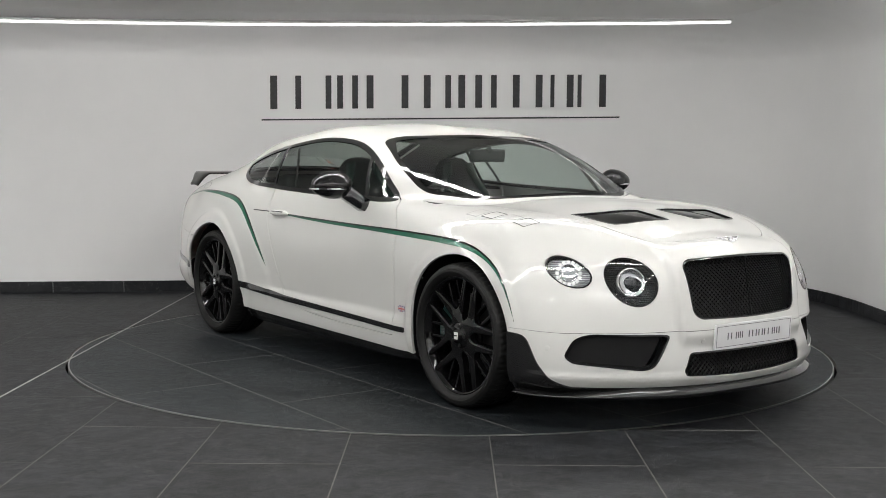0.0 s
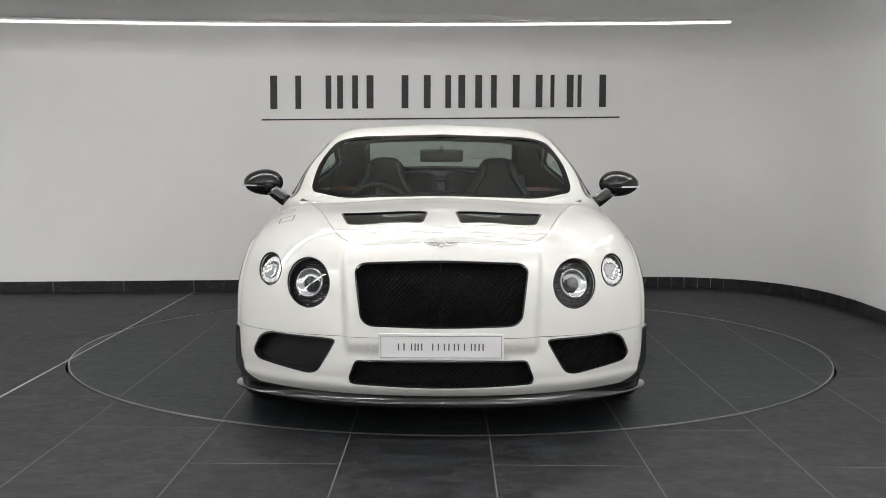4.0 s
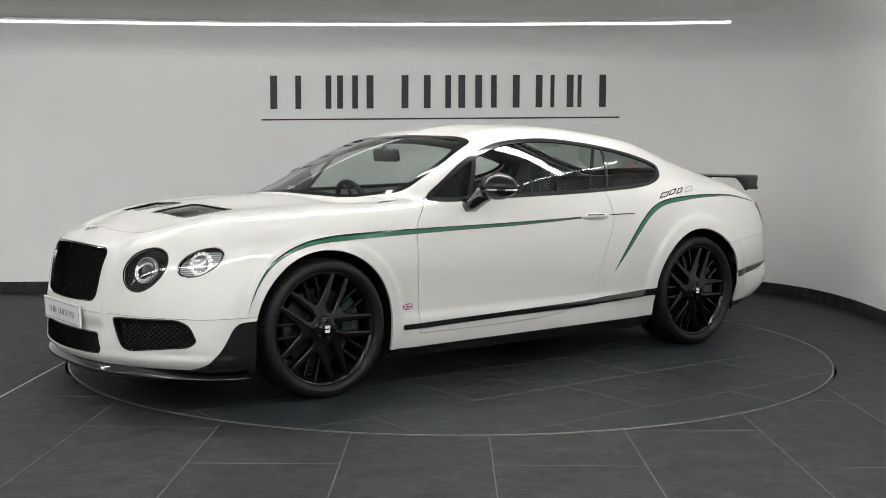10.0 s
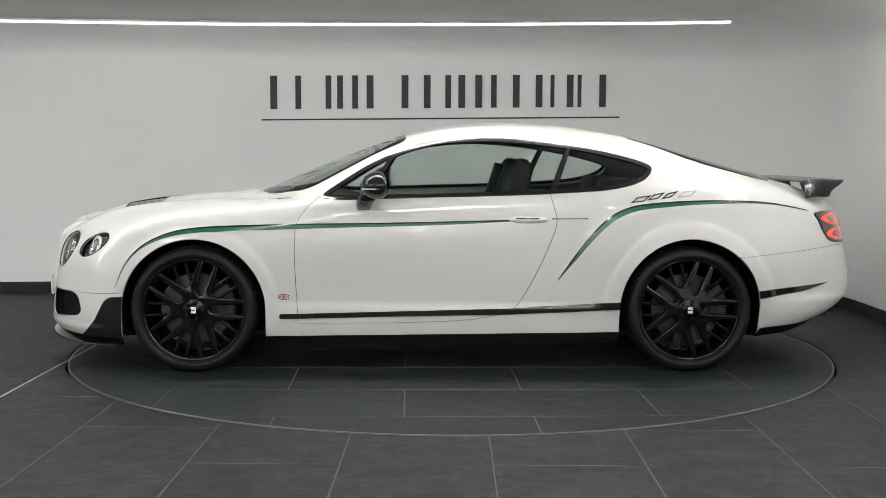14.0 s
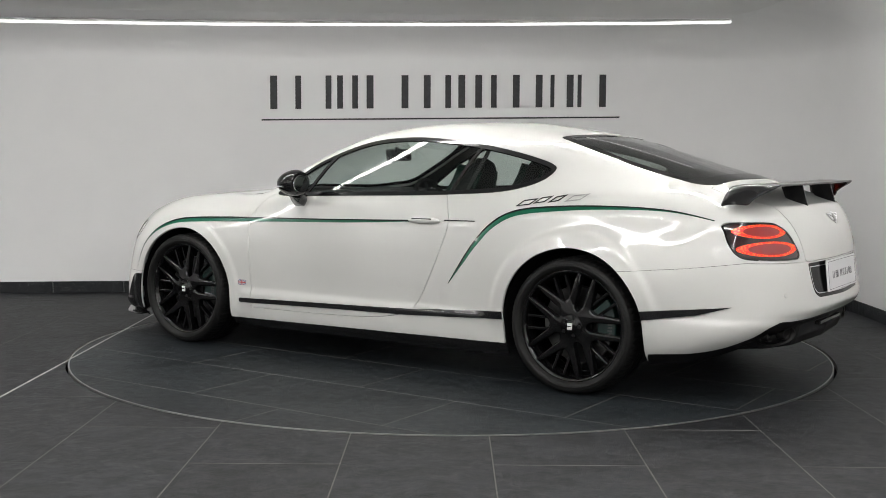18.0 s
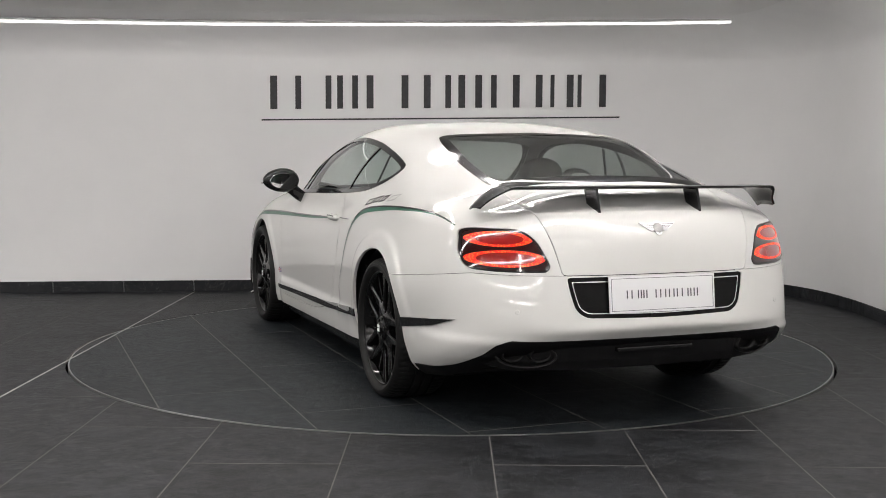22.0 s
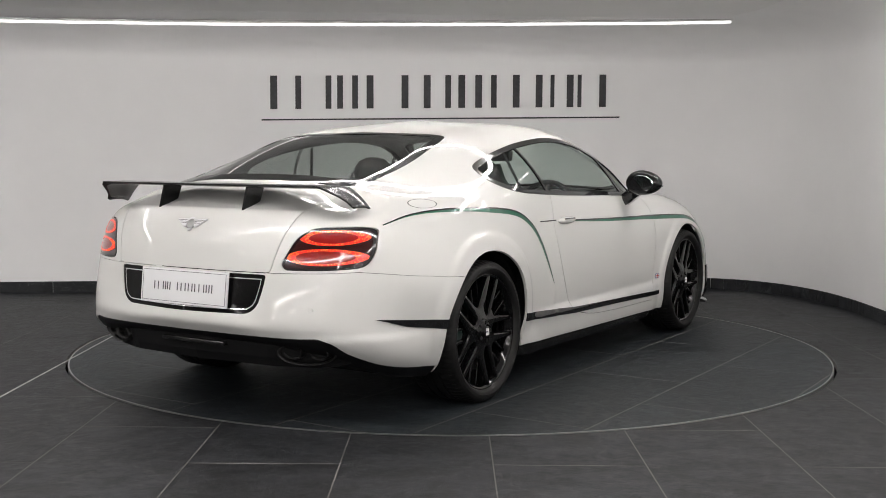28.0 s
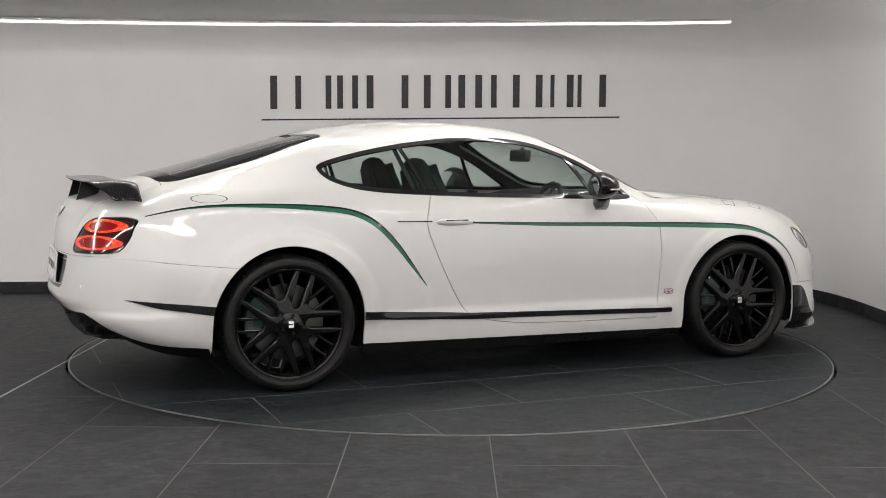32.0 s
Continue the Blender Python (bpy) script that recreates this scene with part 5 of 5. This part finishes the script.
# ---- points on the body's surface ----
def seat_on(axes, a, b, test):
    ok = test(SHELL.v)
    d = np.hypot(SHELL.v[:, axes[0]] - a, SHELL.v[:, axes[1]] - b) + np.where(ok, 0, 9)
    i = int(d.argmin())
    n = SHELL.n[i]
    p = SHELL.v[i].copy()
    free = ({0, 1, 2} - set(axes)).pop()
    p[free] -= (n[axes[0]] * (a - p[axes[0]]) + n[axes[1]] * (b - p[axes[1]])) / n[free]
    p[axes[0]], p[axes[1]] = a, b
    return Vector(p), Vector(n)


def on_side(x, z):
    return seat_on(XZ, x, z, lambda v: v[:, 1] > .6)


def on_nose(y, z):
    return seat_on(YZ, y, z, lambda v: v[:, 0] > 1.6)


def on_tail(y, z):
    return seat_on(YZ, y, z, lambda v: v[:, 0] < -1.8)


def on_top(x, y):
    return seat_on(XY, x, y, lambda v: v[:, 2] > .68)


def facing(p, n, up=Vector((0, 0, 1))):
    """A frame at p whose z is n and whose y leans towards up."""
    z = n.normalized()
    x = up.cross(z).normalized()
    m = Matrix((x, z.cross(x), z)).transposed().to_4x4()
    m.translation = p
    return m


def flank(bm, s):
    if s < 0:
        bmesh.ops.scale(bm, vec=(1, -1, 1), verts=bm.verts)
        bmesh.ops.reverse_faces(bm, faces=bm.faces)
    return bm


# ---- door handles, flags, sensors, badges ----
FLAG_BLUE = mat("flag_blue", (0.02, 0.03, 0.16), 0.4)
FLAG_RED = mat("flag_red", (0.45, 0.01, 0.02), 0.4)


def handle(s):
    p, n = on_side(-.470, .846)
    m = facing(p, n) @ pose(0, 0, .004)
    bm = bmesh.new()
    bmesh.ops.create_uvsphere(bm, u_segments=28, v_segments=16, radius=1)
    for v in bm.verts:
        x, y, z = v.co
        v.co = (.108 * math.copysign(abs(x) ** .8, x), (.022 if y > 0 else .017) * y, .024 * z)
    bmesh.ops.transform(bm, matrix=m, verts=bm.verts)
    h = part("door_handle", flank(bm, s), PAINT, car, "white pull handle", True)
    bm = box_bm(-.07, .06, .004, .011, .012, .0235, .003)
    bmesh.ops.transform(bm, matrix=m, verts=bm.verts)
    part("handle_slot", flank(bm, s), GLOSS_BLACK, h, "black insert")


def flag(s):
    p, n = on_side(.880, .420)
    m = facing(p, n) @ pose(0, 0, .001)
    w, h = .031, .016

    def piece(name, bms, material, parent):
        bm = joined(bms)
        bmesh.ops.transform(bm, matrix=m, verts=bm.verts)
        return part(name, flank(bm, s), material, parent)
    base = piece("flag_badge", [box_bm(-w, w, -h, h, -.004, .0012)], FLAG_BLUE, car)
    tagged(base, "small enamel cross flag badge")
    diag = []
    for k in (1, -1):
        b = box_bm(-.033, .033, -.0028, .0028, .0, .0017)
        bmesh.ops.transform(b, matrix=Matrix.Rotation(k * math.atan2(h, w), 4, "Z"), verts=b.verts)
        diag.append(b)
    piece("flag_white", diag + [box_bm(-w, w, -.005, .005, 0, .0019), box_bm(-.005, .005, -h, h, 0, .0019)], WHITE, base)
    piece("flag_red", [box_bm(-w, w, -.003, .003, .001, .0024), box_bm(-.003, .003, -h, h, .001, .0024)], FLAG_RED, base)


def sensor(p, n, s):
    bm = lathe_bm([(0, .0015), (.0085, .0015), (.0095, 0), (.0095, -.004), (.0115, -.004), (.0115, .001), (.0098, .0015)], 20, "z")
    bmesh.ops.transform(bm, matrix=facing(p, n), verts=bm.verts)
    part("parking_sensor", flank(bm, s), PAINT, car, "small round parking sensor")


SEAM = mat("panel_seam", (0.05, 0.05, 0.05), 0.6)
for s in (1, -1):
    handle(s)
    flag(s)
    sensor(*on_side(1.955, .365), s)
    sensor(*on_nose(.300, .392), s)
    sensor(*on_tail(.655, .545), s)


def winged_badge(name, m, w, h):
    half = [(0, -.55), (.10, -.52), (.17, -.35), (.20, -.10), (.34, -.28), (.55, -.12), (.75, .12), (1.0, .42), (.62, .38), (.36, .40), (.17, .40), (.10, .52), (0, .56)]
    outline = half + [(-x, y) for x, y in half[-2:0:-1]]
    bm = prism_bm([(x * w / 2, y * h) for x, y in outline], 0, .006, .0015)
    bmesh.ops.transform(bm, matrix=m, verts=bm.verts)
    b = part(name, bm, SILVER, car, "chrome winged badge")
    bm = lathe_bm([(0, .010), (h * .30, .009), (h * .42, .005), (h * .42, 0), (0, 0)], 28, "z")
    bmesh.ops.transform(bm, matrix=m, verts=bm.verts)
    part("badge_disc", bm, STEEL, b, "grey metal centre disc", True)
    for k in range(3):
        y, reach = .04 + .12 * k, .62 + .11 * k
        bm = joined([box_bm(*sorted((sg * w * .12, sg * w / 2 * reach)), h * y - .0008, h * y + .0008, .005, .0066) for sg in (1, -1)])
        bmesh.ops.transform(bm, matrix=m, verts=bm.verts)
        part("feather_line", bm, SATIN_BLACK, b)


p, n = on_top(2.205, 0.0)
winged_badge("bonnet_badge", facing(p, n, Vector((-1, 0, .3))) @ pose(0, 0, .001), .155, .045)
p, n = on_tail(0.0, .890)
winged_badge("boot_badge", facing(p, n) @ pose(0, 0, .001), .185, .062)

# side badge on the haunch: plain slanted outlined blocks
def block(x0, x1, z0, z1, lean, line):
    quad = np.array([(x0, z0), (x1, z0 + lean[1]), (x1 + lean[0], z1 + lean[1]), (x0 + lean[0], z1)])
    return lambda q: np.abs(inside(q, quad) + line / 2) - line / 2


for x0, x1, z0, m in ((-1.035, -1.115, .940, GLOSS_BLACK), (-1.130, -1.195, .955, GLOSS_BLACK), (-1.210, -1.270, .962, GLOSS_BLACK), (-1.30, -1.385, .969, STEEL)):
    f = block(x0, x1, z0, z0 + .034, (-.045, .011), .0055)
    decal("haunch_bar", lambda v: np.maximum(f(v[:, XZ]), side_only(v)), m, .0020, "dark outlined decal block", sides=(1,))

# the same plain blocks on the top of the car's right front wing
for k in range(4):
    f = block(1.60 - .105 * k, 1.685 - .105 * k, .700 + .012 * k, .775 + .012 * k, (-.035, .0), .0055)
    decal("wing_bar", lambda v: np.maximum(f(v[:, XY]), upper(v)), STEEL if k % 2 else LETTER, .0018, "dark outlined decal block", sides=(-1,))

# fuel flap outline on the car's right haunch
def flap_ring(v):
    d = np.hypot((v[:, 0] + 1.757) / .086, (v[:, 2] - .982) / .020) - 1
    return np.maximum(np.abs(d) * .05 - .0018, .70 - v[:, 1])


decal("fuel_flap_seam", flap_ring, SEAM, .0006, "fine shut line of the fuel flap", sides=(-1,))


# exhausts
EXHAUST = mat("dark_exhaust_metal", (0.03, 0.03, 0.03), 0.32, 0.8)
for s in (1, -1):
    for y in (.640, .530):
        bm = lathe_bm([(.72, .08), (.80, .02), (1.0, -.002), (1.04, .004), (1.0, .03), (.98, .12), (0, .12)], 36, "x")
        bmesh.ops.scale(bm, vec=(1, .047, .029), verts=bm.verts)
        bmesh.ops.transform(bm, matrix=pose(tail_edge(y) - .004, s * y, .345), verts=bm.verts)
        part("exhaust_tip", bm, EXHAUST, car, "black oval exhaust tip", True)
    bm = lathe_bm([(.93, .02), (1.0, -.004), (1.05, .0), (1.05, .02)], 48, "x")
    bmesh.ops.scale(bm, vec=(1, .128, .048), verts=bm.verts)
    bmesh.ops.transform(bm, matrix=pose(tail_edge(.585) + .002, s * .585, .340, 0, 0, -s * 22), verts=bm.verts)
    part("exhaust_surround", bm, EXHAUST, car, "satin black oval surround", True)
part("diffuser_vane", box_bm(-2.408, -2.30, -.19, .19, .352, .372, .006), CARBON, car)


# ---- cabin ----
LEATHER = grain(mat("black_suede", rough=0.85), (0.007, 0.0075, 0.0075), (0.013, 0.0135, 0.0135), 90, 4, bump=0.001)
GREEN_LEATHER = grain(mat("green_leather", rough=0.5), (0.0, 0.016, 0.010), (0.001, 0.025, 0.015), 60, 4)
roof_in, _ = body.split(.97 - body.v[:, 2])
skin_object("headliner", [k.offset(-.028).flipped() for k in both(roof_in)], CABIN, car, 0, "dark roof lining and pillar trim")
band, _ = FULL.split(FULL.v[:, 2] - .935)
band, _ = band.split(.24 - band.v[:, 2])
band, _ = band.split(np.abs(band.v[:, 0] - .0) - .93)
for k in both(band):
    skin_object("door_card", k.offset(-.085).flipped(), CABIN, car, 0, "black inner door card")
part("cabin_floor", box_bm(-.96, .95, -.80, .80, .22, .28), CABIN, car)
part("bulkhead", box_bm(-.98, -.95, -.80, .80, .26, .95), CABIN, car)
part("firewall", box_bm(.90, .93, -.80, .80, .25, .93), CABIN, car)
part("parcel_shelf", box_bm(-1.88, -1.16, -.57, .57, 1.01, 1.03, .008), CABIN, car)
for s in (1, -1):
    bm = box_bm(-1.17, -.98, *sorted((s * .03, s * .60)), .50, 1.07, .05)
    part("rear_seat", bm, CABIN, car, "black rear seat back", True)
for s in (1, -1):
    part("quarter_trim", box_bm(-1.30, -.96, *sorted((s * .58, s * .86)), .90, .925, .008), CABIN, car)


def dashboard():
    prof = [(.93, .955), (.80, .968), (.62, .960), (.52, .935), (.47, .88), (.50, .72), (.60, .60), (.93, .55)]
    bm = bmesh.new()
    rows = []
    for y in np.linspace(-.76, .76, 25):
        k = 1 + .035 * math.exp(-((y + .37) / .16) ** 2)
        rows.append([bm.verts.new((x, y, .55 + (z - .55) * k)) for x, z in prof])
    for a, b in zip(rows[:-1], rows[1:]):
        for j in range(len(prof)):
            bm.faces.new((a[j], a[(j + 1) % len(prof)], b[(j + 1) % len(prof)], b[j]))
    bm.faces.new(rows[0])
    bm.faces.new(rows[-1][::-1])
    bmesh.ops.recalc_face_normals(bm, faces=bm.faces)
    part("dashboard", bm, CABIN, car, "black dashboard")
    part("centre_console", box_bm(-.55, .60, -.12, .12, .28, .56, .03), CABIN, car)


dashboard()


def ring_bm(radius, tube, m, n=48, k=10):
    bm = bmesh.new()
    rows = []
    for i in range(n):
        a = 2 * math.pi * i / n
        rows.append([bm.verts.new((math.cos(a) * (radius + tube * math.cos(b)), math.sin(a) * (radius + tube * math.cos(b)), tube * math.sin(b))) for b in (2 * math.pi * j / k for j in range(k))])
    for i in range(n):
        for j in range(k):
            bm.faces.new((rows[i][j], rows[(i + 1) % n][j], rows[(i + 1) % n][(j + 1) % k], rows[i][(j + 1) % k]))
    bmesh.ops.transform(bm, matrix=m, verts=bm.verts)
    bmesh.ops.recalc_face_normals(bm, faces=bm.faces)
    return bm


m = pose(.36, -.37, .865, 0, -68, 0)
wheel_rim = part("steering_wheel", ring_bm(.178, .017, m), LEATHER, car, "black steering wheel", True)
bm = lathe_bm([(0, .02), (.06, .018), (.075, 0), (.06, -.03), (0, -.03)], 28, "z")
bmesh.ops.transform(bm, matrix=m, verts=bm.verts)
part("boss", bm, CABIN, wheel_rim, smooth=True)
for a in (0, 180, 270):
    bm = box_bm(.05, .17, -.014, .014, -.008, .004, .004)
    bmesh.ops.transform(bm, matrix=m @ pose(0, 0, 0, 0, 0, a + 90), verts=bm.verts)
    part("spoke", bm, CABIN, wheel_rim)


def loft_bm(rings):
    bm = bmesh.new()
    rows = [[bm.verts.new(p) for p in r] for r in rings]
    n = len(rows[0])
    for a, b in zip(rows[:-1], rows[1:]):
        for j in range(n):
            bm.faces.new((a[j], a[(j + 1) % n], b[(j + 1) % n], b[j]))
    bm.faces.new(rows[0][::-1])
    bm.faces.new(rows[-1])
    bmesh.ops.recalc_face_normals(bm, faces=bm.faces)
    return bm


def oval_ring(cx, cy, cz, rx, ry, lean=0.0, p=.65, n=28):
    out = []
    for i in range(n):
        a = 2 * math.pi * i / n
        c, s = math.cos(a), math.sin(a)
        u, v = rx * math.copysign(abs(c) ** p, c), ry * math.copysign(abs(s) ** p, s)
        out.append((cx + u, cy + v, cz - u * lean))
    return out


def seat(y):
    rings = [oval_ring(-.30 - .20 * t, y, .48 + .70 * t, *r, lean=-.3) for t, r in
             ((0, (.085, .25)), (.15, (.095, .26)), (.4, (.085, .255)), (.62, (.075, .235)), (.75, (.065, .18)), (.82, (.060, .138)), (.89, (.060, .130)), (.94, (.056, .114)), (.98, (.045, .086)), (1.0, (.020, .045)))]
    b = part("front_seat", loft_bm(rings), LEATHER, car, "black suede sports seat with green panels", True)
    rings = [oval_ring(-.05, y, z, rx, ry) for z, rx, ry in ((.30, .25, .22), (.36, .28, .25), (.46, .29, .255), (.50, .27, .235), (.51, .2, .18))]
    part("cushion", loft_bm(rings), LEATHER, b, smooth=True)
    for s in (1, -1):
        rings = [oval_ring(-.285 - .20 * t, y + s * w, .50 + .70 * t, .080, .022, lean=-.3, n=14) for t, w in ((.10, .205), (.35, .21), (.6, .185), (.78, .105), (.90, .085))]
        part("bolster", loft_bm(rings), GREEN_LEATHER, b, "dark green leather panel", True)


seat(.37)
seat(-.37)
bm = box_bm(-.012, .022, -.125, .125, -.038, .038, .015)
bmesh.ops.transform(bm, matrix=pose(.37, 0, 1.200, 0, 8, 0), verts=bm.verts)
mirror = part("rear_view_mirror", bm, CABIN, car, "black rear-view mirror", True)
bm = box_bm(-.0145, -.0125, -.108, .108, -.027, .027)
bmesh.ops.transform(bm, matrix=pose(.37, 0, 1.200, 0, 8, 0), verts=bm.verts)
part("mirror_face", bm, CHROME, mirror, "mirror glass")
part("mirror_stem", sweep_bm([(.38, 0, 1.215), (.395, 0, 1.232), (.385, 0, 1.248)], [(-.012, -.01), (.012, -.01), (.012, .01), (-.012, .01)], up=Vector((0, 1, 0))), CABIN, mirror)
for s in (1, -1):
    part("seat_belt", sweep_bm([(-.72, s * .655, 1.24), (-.62, s * .74, 1.0), (-.58, s * .78, .60)], [(-.012, -.002), (.012, -.002), (.012, .002), (-.012, .002)], up=Vector((0, s, .3))), CABIN, car)


# ---- what moves: the turntable and the car on it turn at a steady rate ----
START, RATE = -54.03, -8.846


def motions():
    rows_disc, rows_car = [], []
    for t in [0.0, 0.1, 0.2, 0.5] + [1.0 * k for k in range(1, 32)] + [31.5, 31.8, 31.9, 32.0]:
        turn = pose(0, 0, 0, 0, 0, START + RATE * t)
        rows_disc.append((t, turn))
        rows_car.append((t, turn @ Matrix.Translation((-AX, -AY, 0))))
    walk(turntable, rows_disc)
    walk(car, rows_car)


motions()
